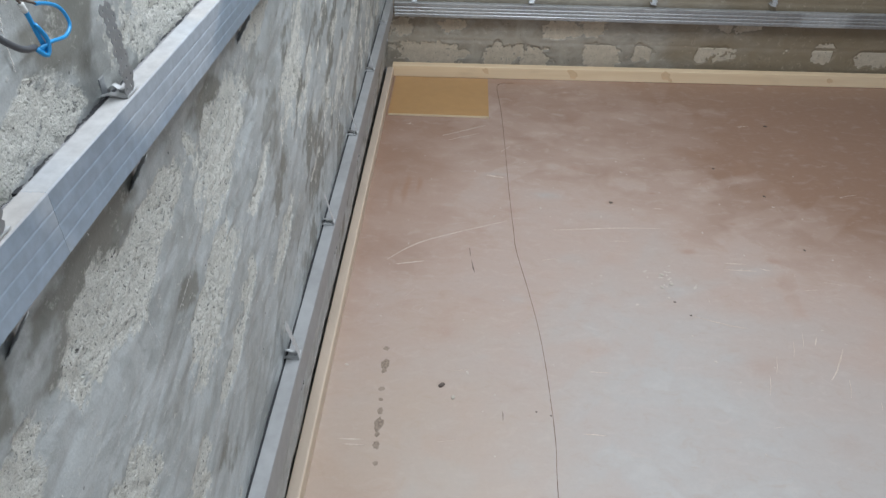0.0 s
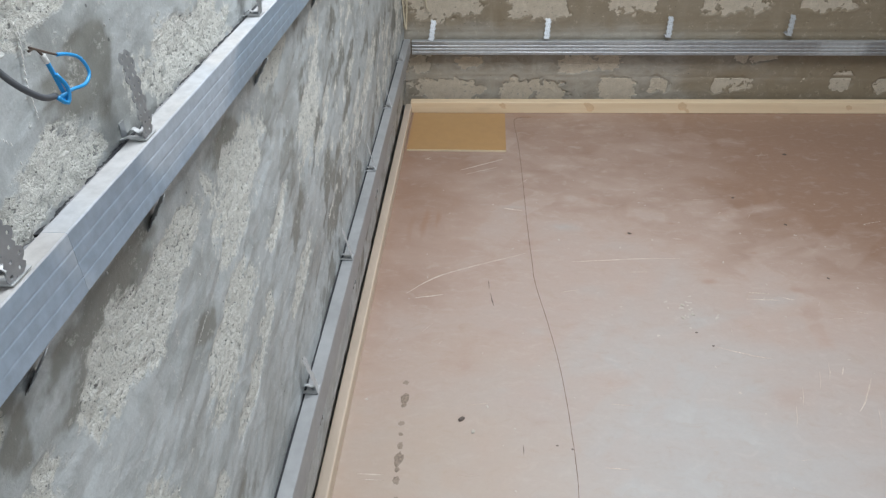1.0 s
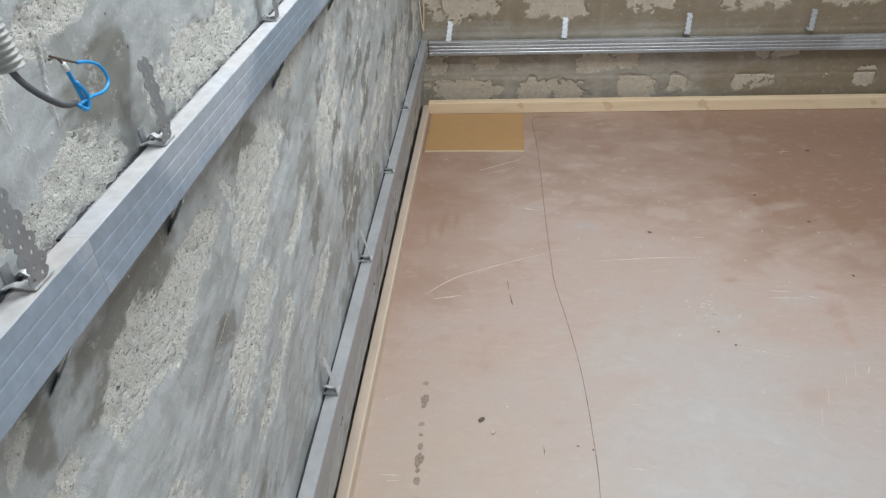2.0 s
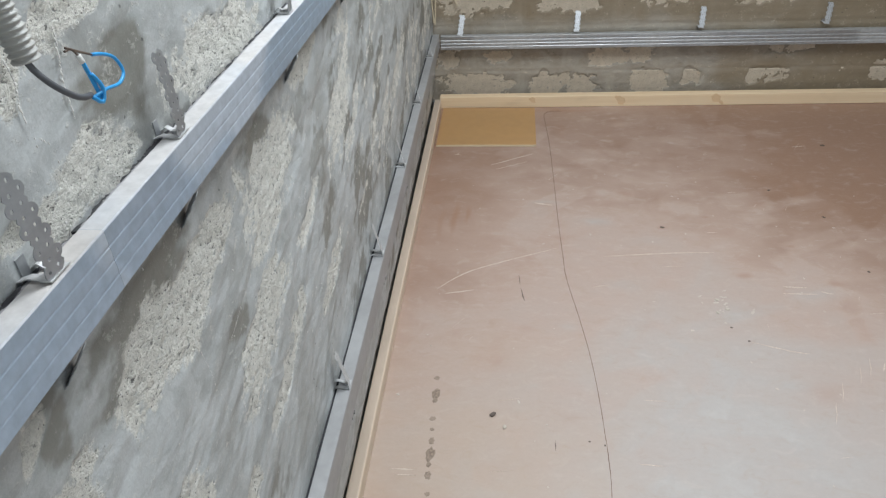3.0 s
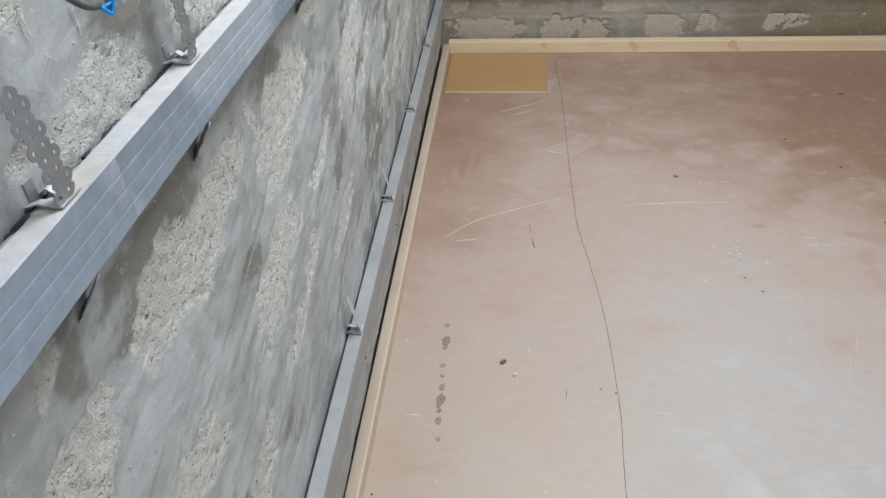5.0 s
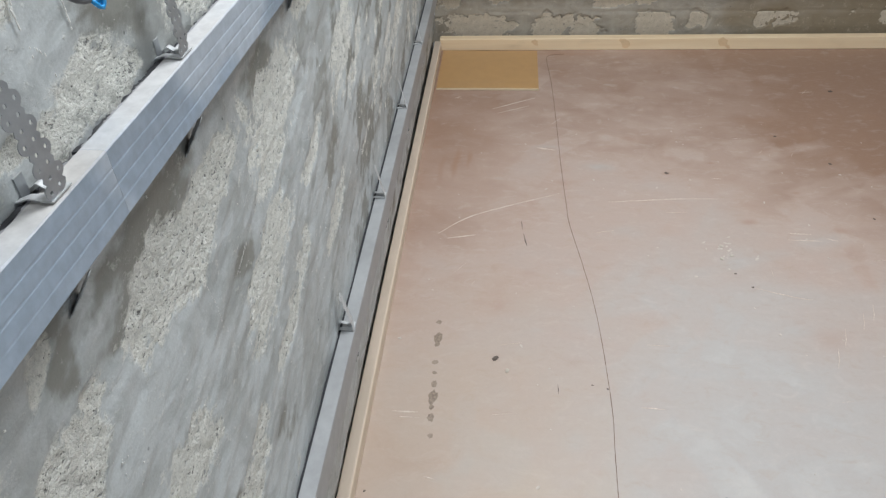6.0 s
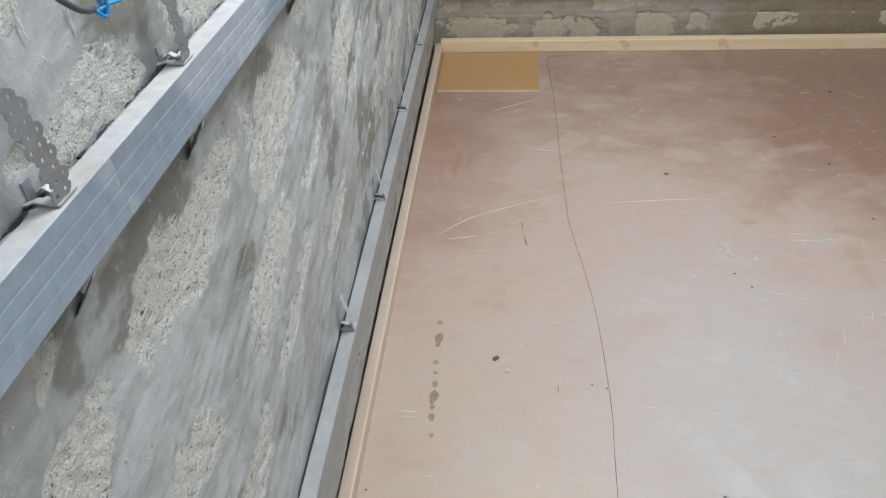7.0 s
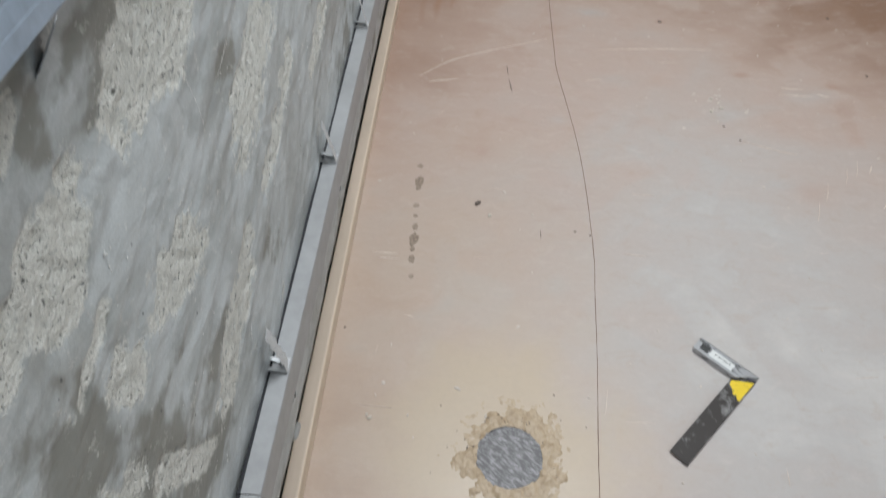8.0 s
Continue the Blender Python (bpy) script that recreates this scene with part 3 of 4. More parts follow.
def west_wall():
    y = np.concatenate([np.arange(BACK_Y, 0.14, 0.06), np.arange(0.14, 1.2, 0.0042), np.arange(1.2, 2.0, 0.007), np.arange(2.0, FAR_Y, 0.011), [FAR_Y + 0.01]])
    z = np.concatenate([np.arange(0.0, 0.34, 0.009), np.arange(0.34, 1.30, 0.0042), np.arange(1.30, TOP_Z, 0.06), [TOP_Z]])
    Y, Z = np.meshgrid(y, z, indexing="ij")
    wob = 0.060 * (fbm(Y * 9, Z * 9, 3) - 0.5)
    wob2 = 0.030 * (fbm(Y * 22, Z * 30, 5) - 0.5)
    far = step(Y, 0.85, 1.4)
    stroke = fbm(Y * 8 + 20, (Z - 0.22 * Y) * 19 + 40, 11, 5, 0.58)
    fine = fbm(Y * 34 + 7, (Z - 0.1 * Y) * 60 + 3, 17, 5, 0.66)
    blobs = ovals(Y, Z, BARE_ABOVE + BARE_BELOW + BARE_LOW, wob, 0.5 * wob + wob2)
    field = blobs * 0.75 + (stroke - 0.5) * 0.8 + (fine - 0.5) * 1.9
    field = np.maximum(field, (stroke - 0.57) * 4.0 * far + (far - 1.0) * 2 + (fine - 0.5) * 1.3) - 1.5 * step(Z, 0.40, 0.30)
    field = np.maximum(field, (stroke - 0.80) * 4.5 + (fine - 0.5) * 0.9)
    bare = step(field, -0.30, 0.60) * (1.0 - 0.25 * far)
    trowel = fbm(Y * 10 + 3 * wob / 0.06, (Z - 0.25 * Y) * 38, 21, 5, 0.58)
    lump = fbm(Y * 5, Z * 7, 31, 3)
    pit = fbm(Y * 120, Z * 120, 41, 2)
    grit = np.random.RandomState(5).rand(*Y.shape)
    batter = 0.019 * step(Z, 0.95, 0.42) + 0.003 * step(Z, 0.45, 0.36) - 0.004 * step(Z, 0.25, 0.08) - 0.028 * step(Z, 0.070, 0.058) - 0.007 * step(Y, 0.55, 0.10) * step(Z, 0.46, 0.36)
    x = WALL_X + batter + 0.004 * (lump - 0.5) + (1 - bare) * (0.0006 + 0.0055 * (trowel - 0.5)) - bare * (0.0004 + 0.0022 * step(pit, 0.52, 0.28)) + bare * 0.0010 * (grit - 0.5)
    dark_tone = fbm(Y * 8 + 2, (Z - 0.25 * Y) * 17 + 9, 19, 5, 0.62)
    darkened = step(ovals(Y, Z, DARK_PATCHES, 1.6 * wob, wob + wob2) * 0.7 + 3.2 * (dark_tone - 0.5) + 1.5 * (fine - 0.5), -0.10, 0.60)
    darkened = np.maximum(darkened, step(dark_tone + 0.3 * (fine - 0.5), 0.55, 0.66) * (0.35 + 0.65 * far))
    ob = sheet("mortar_skin", np.stack([x, Y, Z], -1), bare, M_WALL, west)
    ob.data.attributes.new("darkened", "FLOAT", "POINT").data.foreach_set("value", darkened.astype(np.float32).ravel())


west_wall()


def splashes():
    """Small dried splashes and runs of mortar on the west wall, with pale specks that imitate glints."""
    rnd = random.Random(12)
    bm = bmesh.new()
    for k in range(300):
        y, z = 0.25 + 1.9 * rnd.random() ** 1.4, rnd.uniform(0.36, 1.25)
        r = rnd.uniform(0.0004, 0.0011)
        base = WALL_X + 0.0015 + 0.019 * float(step(np.array(z), 0.95, 0.42))
        runs = 1 if rnd.random() < 0.88 else rnd.randint(3, 6)
        for q in range(runs):
            m = Matrix.LocRotScale((base, y - 0.0022 * q * rnd.uniform(0.5, 1.2), z - 0.0045 * q), None, (r * 0.9, r * rnd.uniform(0.8, 1.5), r * rnd.uniform(1.0, 2.2)))
            bmesh.ops.create_icosphere(bm, subdivisions=1, radius=1.0, matrix=m)
    for y0, z0, y1, z1, n, size in ((0.531, 1.190, 0.517, 1.117, 26, 1.0), (0.467, 1.190, 0.462, 1.140, 18, 1.0), (0.701, 0.760, 0.652, 0.749, 16, 0.8), (0.580, 0.816, 0.584, 0.735, 22, 0.7),
                                    (1.049, 0.741, 0.990, 0.698, 16, 0.9), (0.465, 1.128, 0.480, 1.115, 6, 0.7), (0.355, 0.80, 0.350, 0.77, 6, 0.7), (0.84, 0.80, 0.80, 0.74, 9, 0.8)):
        for q in range(n):
            u = q / n
            y, z, r = y0 + (y1 - y0) * u + 0.0016 * math.sin(7 * u + n) + rnd.uniform(-0.0008, 0.0008), z0 + (z1 - z0) * u, size * rnd.uniform(0.0004, 0.0011)
            base = WALL_X + 0.0012 + 0.019 * float(step(np.array(z), 0.95, 0.42))
            bmesh.ops.create_icosphere(bm, subdivisions=1, radius=1.0, matrix=Matrix.LocRotScale((base, y, z), None, (r * 0.7, r, r * rnd.uniform(1.6, 3.4))))
    tagged(smooth(part("splashes_glints", bm, M_RUN, west, "small pale mortar splashes and painted glints")), kind="stuff")


splashes()

# bare block faces of the north wall: x, z, half width, half height
FACES = [
    (0.222, 0.078, 0.168, 0.056), (0.628, 0.078, 0.157, 0.060), (0.985, 0.075, 0.085, 0.062), (1.180, 0.098, 0.052, 0.040), (1.519, 0.112, 0.085, 0.040), (1.975, 0.121, 0.050, 0.042),
    (0.091, 0.200, 0.050, 0.045), (0.322, 0.205, 0.070, 0.026), (0.865, 0.204, 0.136, 0.044), (1.598, 0.238, 0.100, 0.026), (0.205, 0.475, 0.175, 0.092), (0.625, 0.485, 0.140, 0.085),
    (1.022, 0.500, 0.110, 0.075), (1.450, 0.490, 0.150, 0.070), (1.85, 0.50, 0.12, 0.06), (2.25, 0.11, 0.12, 0.05),
]


def north_wall():
    x = np.concatenate([np.arange(WALL_X - 0.004, RIGHT_X, 0.0055), [RIGHT_X]])
    z = np.concatenate([np.arange(0.0, 0.70, 0.0045), np.arange(0.70, TOP_Z, 0.06), [TOP_Z]])
    X, Z = np.meshgrid(x, z, indexing="ij")
    wob = 0.085 * (fbm(X * 13, Z * 13, 53, 5, 0.6) - 0.5)
    field = np.full_like(X, -1.0)
    for bx, bz, rx, rz in FACES:
        u, v = (X - bx + wob) / rx, (Z - bz + wob * 0.8) / rz
        field = np.maximum(field, 1.0 - (np.abs(u) ** 4 + np.abs(v) ** 4))
    n = 0.75 * (fbm(X * 16, Z * 18, 61, 5, 0.6) - 0.5) + 0.55 * (fbm(X * 55, Z * 60, 63, 4, 0.7) - 0.5)
    bare = step(np.clip(field, -1, 1) * 0.8 + 3.0 * n, 0.0, 0.35)
    course = np.abs((Z - 0.14) / 0.203 - np.round((Z - 0.14) / 0.203)) * 0.203
    row = np.round((Z - 0.04) / 0.203)
    px = (X - 0.43 - 0.2 * (row % 2)) / 0.40
    joint = np.abs(px - np.round(px)) * 0.40
    groove = np.maximum(step(course, 0.012, 0.003), step(joint, 0.012, 0.003))
    y = FAR_Y - (1 - bare) * (0.0022 + 0.003 * (fbm(X * 10, Z * 14, 71) - 0.5) - 0.0012 * groove) + bare * 0.004
    ob = sheet("mortar_skin", np.stack([X, y, Z], -1), np.zeros_like(X), M_FAR, north)
    murk = fbm(X * 6, Z * 8, 79)
    # ochre and brown stains, deepened to the right for the light's falloff
    ochre = np.maximum(step(Z + 0.12 * (murk - 0.5), 0.30, 0.40) * 0.8, step(X + 0.9 * (murk - 0.5), 1.05, 1.75) * 0.9)
    ob.data.attributes.new("darkened", "FLOAT", "POINT").data.foreach_set("value", ochre.astype(np.float32).ravel())
    seam = np.maximum(step(course, 0.030, 0.012), step(joint, 0.026, 0.012)) * (0.35 + 1.1 * fbm(X * 9, Z * 9, 75, 3))
    ob.data.attributes.new("joint", "FLOAT", "POINT").data.foreach_set("value", np.clip(seam, 0, 1).astype(np.float32).ravel())


north_wall()


def block_mesh():
    bm = box(-0.195, 0.195, 0.0, 0.018, -0.0965, 0.0965, 0.004, 1)
    me = bpy.data.meshes.new("block")
    bm.to_mesh(me)
    bm.free()
    me.attributes.new("bare", "FLOAT", "POINT").data.foreach_set("value", [1.5] * len(me.vertices))
    me.materials.append(M_FAR)
    return me


# ---- galvanised profiles ----


def strip_bm(line, length):
    """Thin sheet bent along a line of (out, up) points, drawn out along y."""
    inner = []
    for i, p in enumerate(line):
        a, c = Vector(line[max(i - 1, 0)]), Vector(line[min(i + 1, len(line) - 1)])
        t = (c - a).normalized()
        inner.append((p[0] - t.y * 0.0007, p[1] + t.x * 0.0007))
    bm = bmesh.new()
    n = max(1, int(length / 0.25))
    rings = [[bm.verts.new((p[0], length * k / n, p[1] - 0.03)) for p in line + inner[::-1]] for k in range(n + 1)]
    m = len(rings[0])
    for a, b_ in zip(rings, rings[1:]):
        for k in range(m):
            bm.faces.new((a[k], a[(k + 1) % m], b_[(k + 1) % m], b_[k]))
    for r in (rings[0], rings[-1]):
        for k in range(m // 2 - 1):
            bm.faces.new((r[k], r[k + 1], r[m - 2 - k], r[m - 1 - k]))
    return bm


def ragged_bm(length, x, seed=8, least=0.0024, most=0.0038, down=0.0):
    """Torn foam tape and the dark gap strip along the back of a profile, the outer edge ragged."""
    rnd = random.Random(seed)
    bm = bmesh.new()
    rows, w, h = [], (least + most) / 2, 0.028
    for k in range(int(length / 0.003)):
        w = min(most, max(least, w + rnd.uniform(-0.0022, 0.0022)))
        h = min(0.0299, max(0.0288, h + rnd.uniform(-0.0004, 0.0004)))
        y = 0.003 * k
        rows.append([bm.verts.new(p) for p in ((x - 0.0003, y, -0.02), (x - 0.0003, y, h - down), (x - w, y, h - down - 0.0006), (x - w + 0.001, y, -0.02))])
    for a, c in zip(rows, rows[1:]):
        for k in range(4):
            bm.faces.new((a[k], a[(k + 1) % 4], c[(k + 1) % 4], c[k]))
    bm.faces.new(rows[0])
    bm.faces.new(rows[-1][::-1])
    return bm


def profile(length, m, material, label, groove=0.0003, half=0.0015, deep=0.027):
    """A C-section 60 x 27; local x out of the wall, y along, z up, face at x = 0."""
    ob = thing("metal_profile", label, "metal profile", "drywall profiles", m)
    web = [(-0.0012, 0.0), (0.0, 0.0012)]
    for c in (0.0160, 0.0300, 0.0440) if groove else ():
        web += [(0.0, c - half), (-groove, c - half * 0.45), (-groove, c + half * 0.45), (0.0, c + half)]
    web += [(0.0, 0.0588), (-0.0012, 0.06)]
    part("web", strip_bm(web, length), material, ob)
    part("flange", strip_bm([(-0.0012, 0.06), (-deep, 0.06), (-deep, 0.054)], length), material, ob)
    part("flange", strip_bm([(-deep, 0.006), (-deep, 0.0), (-0.0012, 0.0)], length), material, ob)
    if not groove:
        # dark strip that paints the shade in the gap behind the low profile
        part("gap_strip", box(-deep - 0.0056, -deep - 0.0005, 0.0, length, -0.026, 0.0265), M_GAP_DARK, ob, "dark strip for the shade in the gap")
    if deep < 0.027:
        part("gap_strip", ragged_bm(length, -deep), M_TAPE, ob, "dusty grey foam sealing tape")
        # ragged dark strip added to blacken the gap beside the wall
        part("dark_edge", ragged_bm(length, -deep - 0.0024, 23, 0.0016, 0.0056, 0.0008), M_GAP_DARK, ob, "ragged dark strip in the gap beside the wall")
    return ob


LOW_X, LOW_Z, UP_X, UP_Z, UP_TILT = 0.0745, 0.304, 0.050, 1.0165, -1.2
RAIL = pose(UP_X, 0.50, UP_Z, UP_TILT, 0, 0)
FACE_Y, FACE_Z = 3.046, 0.286
profile(2.69, pose(LOW_X, 0.335, LOW_Z), M_ZINC_DUSTY, "grey dusty galvanised steel profile low on the block wall", 0.0)
profile(0.86, pose(LOW_X + 0.0012, -0.527, LOW_Z + 0.0014), M_ZINC_DUSTY, "short galvanised steel profile butted to a longer one", 0.0)
profile(0.86, RAIL @ pose(0, -0.90, 0), M_ZINC, "dusty galvanised steel profile butted to its neighbour", deep=0.0212)
profile(2.54, RAIL @ pose(0.0001, -0.0399, 0.0001), M_ZINC, "dusty galvanised steel profile along the grey wall", deep=0.0212)
profile(2.53, pose(0.078, FACE_Y, FACE_Z, 0, -0.85, -90), M_ZINC_FAR, "bright galvanised steel profile on the brown block wall", 0.0016, 0.0036)


def strap_cells(bm, rows, cols, cell, at, thick=0.0009):
    """A perforated strip of sheet: staggered six-sided cells with a round hole each, so that both sides come out scalloped. at(u, v) gives the place."""
    seg, pitch = 12, 0.866 * cell
    for r in range(rows):
        for c in range(cols):
            u0, v0 = (c - cols / 2 + 0.5 + (0.25 if r % 2 else -0.25)) * cell, (r + 0.6) * pitch
            outer, inner = [], []
            for k in range(seg):
                a = math.pi * (k / 6 + 0.5)
                q = 0.5 * cell / math.cos((a + math.pi / 6) % (math.pi / 3) - math.pi / 6)
                if (c == cols - 1 and r % 2 and math.cos(a) > 0.5) or (c == 0 and not r % 2 and math.cos(a) < -0.5):
                    q = 0.5 * cell
                elif (c == cols - 1 and math.cos(a) > 0.95) or (c == 0 and math.cos(a) < -0.95):
                    q = 0.68 * cell
                outer.append(bm.verts.new(at(u0 + q * math.cos(a), v0 + q * math.sin(a))))
                inner.append(bm.verts.new(at(u0 + 0.155 * cell * math.cos(a), v0 + 0.155 * cell * math.sin(a))))
            for k in range(seg):
                j = (k + 1) % seg
                bm.faces.new((outer[k], outer[j], inner[j], inner[k]))
    bmesh.ops.remove_doubles(bm, verts=bm.verts, dist=0.0002)
    bmesh.ops.recalc_face_normals(bm, faces=bm.faces)
    bmesh.ops.solidify(bm, geom=bm.faces[:], thickness=thick)


def hanger(depth, lean, low_lean, twist, low_twist, low_rows, side, curl, name_label, material):
    """A direct hanger round a profile: legs out along both flanges, their free ends bent up and down. Face plane at x = 0."""
    ob = thing("hanger_bracket", name_label, "hanger bracket", "hanger brackets")
    for way, z0 in ((1, 0.0312), (-1, -0.0312)):
        # the leg along the flange: two slender arched bands and the plate that joins them
        bm = bmesh.new()
        for off, top, mid_ in ((-0.0092, 0.0016, 0.45), (0.0088, 0.0036, 0.35)):
            rows = []
            for k in range(17):
                u = k / 16
                x = -depth + (depth - 0.010) * u
                z = abs(z0) - 0.0015 * (1 - u) ** 3 + top * math.exp(-((u - mid_) / 0.20) ** 2)
                w = 0.0030 + 0.0016 * u * u
                rows.append([bm.verts.new((x, off * (1 - 0.25 * u) + s_ * w, way * (z + h))) for s_, h in ((-1, 0), (1, 0), (1, 0.0011), (-1, 0.0011))])
            for a, b_ in zip(rows, rows[1:]):
                for k in range(4):
                    bm.faces.new((a[k], a[(k + 1) % 4], b_[(k + 1) % 4], b_[k]))
            bm.faces.new(rows[0])
            bm.faces.new(rows[-1])
        bmesh.ops.create_cube(bm, size=1.0, matrix=Matrix.LocRotScale((-0.0070, 0, way * (abs(z0) + 0.00055)), None, (0.010, 0.025, 0.0011)))
        part("leg", bm, M_STRAP_DULL, ob)
        # the free end
        bm = bmesh.new()
        tilt_, turn_ = (lean, twist) if way > 0 else (low_lean, low_twist)
        spin = Matrix.Rotation(radians(side * way), 3, "X") @ Matrix.Rotation(radians(tilt_ * way * -1), 3, "Y") @ Matrix.Rotation(radians(turn_), 3, "Z")

        def at(u, v, way=way, z0=z0, spin=spin):
            p = spin @ Vector((curl * v * v, u, way * v))
            return (p.x - 0.003, p.y, p.z + way * (abs(z0) + 0.001))

        strap_cells(bm, 9 if way > 0 else low_rows, 2, 0.0108, at)
        part("strap_end", bm, material, ob)
    # base plate against the wall and the screw into the flange
    part("tab", box(-depth + 0.0005, -depth + 0.0020, -0.006, 0.004, 0.026, 0.046), M_STRAP_SHADED, ob)
    part("base", box(-depth - 0.001, -depth + 0.0006, -0.014, 0.014, -0.031, 0.031), M_STRAP_SHADED, ob)
    bm = bmesh.new()
    bmesh.ops.create_cone(bm, cap_ends=True, segments=10, radius1=0.0042, radius2=0.003, depth=0.003, matrix=pose(-0.011, 0.0, 0.0335))
    part("screw", bm, M_STRAP_SHADED, ob)
    return ob


def hangers(depth, bends, places, label, material=M_STRAP_SHADED):
    first = None
    for m in places:
        if first is None:
            first = hanger(depth, *bends, label, material)
            first.matrix_basis = m
        else:
            copy_thing(first, m)


UP_DEPTH = UP_X - WALL_X + 0.001
hangers(UP_DEPTH, (0, 30, -4, 17, 9, 6, -1.0), [RAIL @ pose(0, -0.101, 0)], "perforated galvanised hanger strap leaning off the dusty profile")
hangers(UP_DEPTH, (0, 30, 1, 17, 9, 0, -0.6), [RAIL @ pose(0, y - 0.50, 0) for y in (0.640, 1.070, 1.52, 1.97, 2.42, 2.87)], "perforated galvanised hanger strap standing on the dusty profile")
hangers(LOW_X - WALL_X - 0.016, (12, 20, 10, 26, 6, 0, 0), [pose(LOW_X, y, LOW_Z, 0, 0, 0) for y in (0.08, 0.525, 0.968, 1.410, 1.858, 2.307, 2.755)], "small perforated hanger strap on the low profile", M_STRAP_DULL)
far_places = [(0.158, 9), (0.662, 4), (1.178, 6), (1.680, 9), (2.18, 5)]
hangers(FAR_Y - FACE_Y + 0.001, (24, 30, 0, 0, 1, 0, 0), [pose(x, FACE_Y, FACE_Z + (x - 0.078) * 0.0148, 0, 0, -90) @ pose(0, 0, 0, -t, 0, 0) for x, t in far_places], "shiny perforated hanger strap on the brown wall", M_STRAP_LIT)

# ---- battens ----


def batten(length, depth, height, m, material, label, knots=(), edge=0.003):
    """A planed lath; local x along, front at y = 0, standing on z = 0."""
    ob = thing("wooden_batten", label, "batten", "edge battens", m)
    bm = box(0, length, 0, depth, 0, height, edge, 3)
    smooth(part("lath", bm, material, ob), False)
    for x, z, r, seed in knots:
        bm = bmesh.new()
        blob(bm, 0, 0, r * 0.85, seed, 0.0, 1.5, 2.4, 0.0004)
        k = part("knot", bm, M_KNOT, ob, "brown knot")
        k.matrix_basis = pose(x, -0.0002, z, 90, 0, 0)
    return ob


batten(2.55, 0.040, 0.053, pose(0.066, 3.000, 0.0, 0, 0, 0.5), M_PINE, "pale pine batten along the foot of the brown wall",
       [(0.418, 0.036, 0.014, 1), (0.806, 0.031, 0.021, 2), (1.220, 0.032, 0.021, 3), (1.243, 0.014, 0.010, 4), (1.95, 0.03, 0.012, 5), (2.35, 0.03, 0.012, 6)])
batten(3.5, 0.0290, 0.046, pose(0.0580, -0.5, 0.0, 0, 0, 90 - 0.24), M_PINE_GREY, "dusty pine batten along the foot of the grey wall", edge=0.005)

# ---- loose board in the corner ----
board = thing("hardboard_sheet", "glossy tan hardboard offcut lying in the floor corner", "board", m=pose(0.080, 2.624, 0.0005, 0, 0, -0.4))
part("panel", box(0.0, 0.411, 0.002, 0.362, 0.0, 0.0078, 0.0008, 1), M_HARDBOARD, board)
part("edge", box(0.0005, 0.4105, -0.0005, 0.0016, 0.0002, 0.0074), M_HARDEDGE, board, "pale sawn edge")

# ---- try square ----


def try_square():
    ob = thing("try_square", "mitre try square with scuffed blade and yellow paint, on the floor", "try square", m=pose(0.914, 0.748, 0.0, 0, 0, 228.2))
    # local x runs along the blade's outer edge from the heel, local y from the outer to the inner edge
    bm = bmesh.new()
    out = [(0.004, 0.0), (0.248, 0.0), (0.250, 0.002), (0.250, -0.037), (0.248, -0.039), (0.028, -0.039)]
    lo = [bm.verts.new((x, y, 0.0052)) for x, y in out]
    hi = [bm.verts.new((x, y, 0.0067)) for x, y in out]
    bm.faces.new(lo)
    bm.faces.new(hi)
    for k in range(len(out)):
        bm.faces.new((lo[k], lo[(k + 1) % len(out)], hi[(k + 1) % len(out)], hi[k]))
    part("blade", bm, M_BLADE, ob, "scuffed dark steel blade")
    bm = bmesh.new()
    pts = [(0.010, -0.0012), (0.066, -0.0012), (0.068, -0.006), (0.060, -0.012), (0.063, -0.018), (0.052, -0.026), (0.048, -0.034), (0.040, -0.0362), (0.036, -0.0360)]
    vs = [bm.verts.new((x, y, z)) for z in (0.0067, 0.0070) for x, y in pts]
    n = len(pts)
    bm.faces.new(vs[:n])
    bm.faces.new(vs[n:])
    for k in range(n):
        bm.faces.new((vs[k], vs[(k + 1) % n], vs[n + (k + 1) % n], vs[n + k]))
    part("paint_patch", bm, M_YELLOW, ob, "chipped yellow paint")
    # the stock, cut at 45 degrees at the heel
    bm = bmesh.new()
    prof = [(-0.002, 0.0), (0.030, -0.034), (0.030, -0.128), (0.026, -0.132), (0.002, -0.132), (-0.002, -0.128)]
    lo = [bm.verts.new((x, y, 0.0)) for x, y in prof]
    hi = [bm.verts.new((x, y, 0.014)) for x, y in prof]
    bm.faces.new(lo)
    top = bm.faces.new(hi)
    for k in range(len(prof)):
        bm.faces.new((lo[k], lo[(k + 1) % len(prof)], hi[(k + 1) % len(prof)], hi[k]))
    res = bmesh.ops.inset_region(bm, faces=[top], thickness=0.003, depth=0.0)
    bmesh.ops.translate(bm, verts=list(top.verts), vec=(0, 0, -0.0012))
    part("stock", bm, M_ALU, ob, "cast aluminium stock")
    lab = part("label", box(0.0055, 0.0235, -0.100, -0.048, 0.0126, 0.0131), M_LABEL, ob, "white paper label")
    for k in range(9):
        w = (0.0012, 0.0008, 0.0016)[k % 3]
        part("print_bar", box(0.010, 0.0150, -0.090 + 0.0040 * k, -0.090 + 0.0040 * k + w, 0.0131, 0.0133), M_INK, lab)
    part("sticker", box(0.006, 0.022, -0.122, -0.103, 0.0126, 0.0130), M_INK, ob, "dark sticker")
    return ob


try_square()

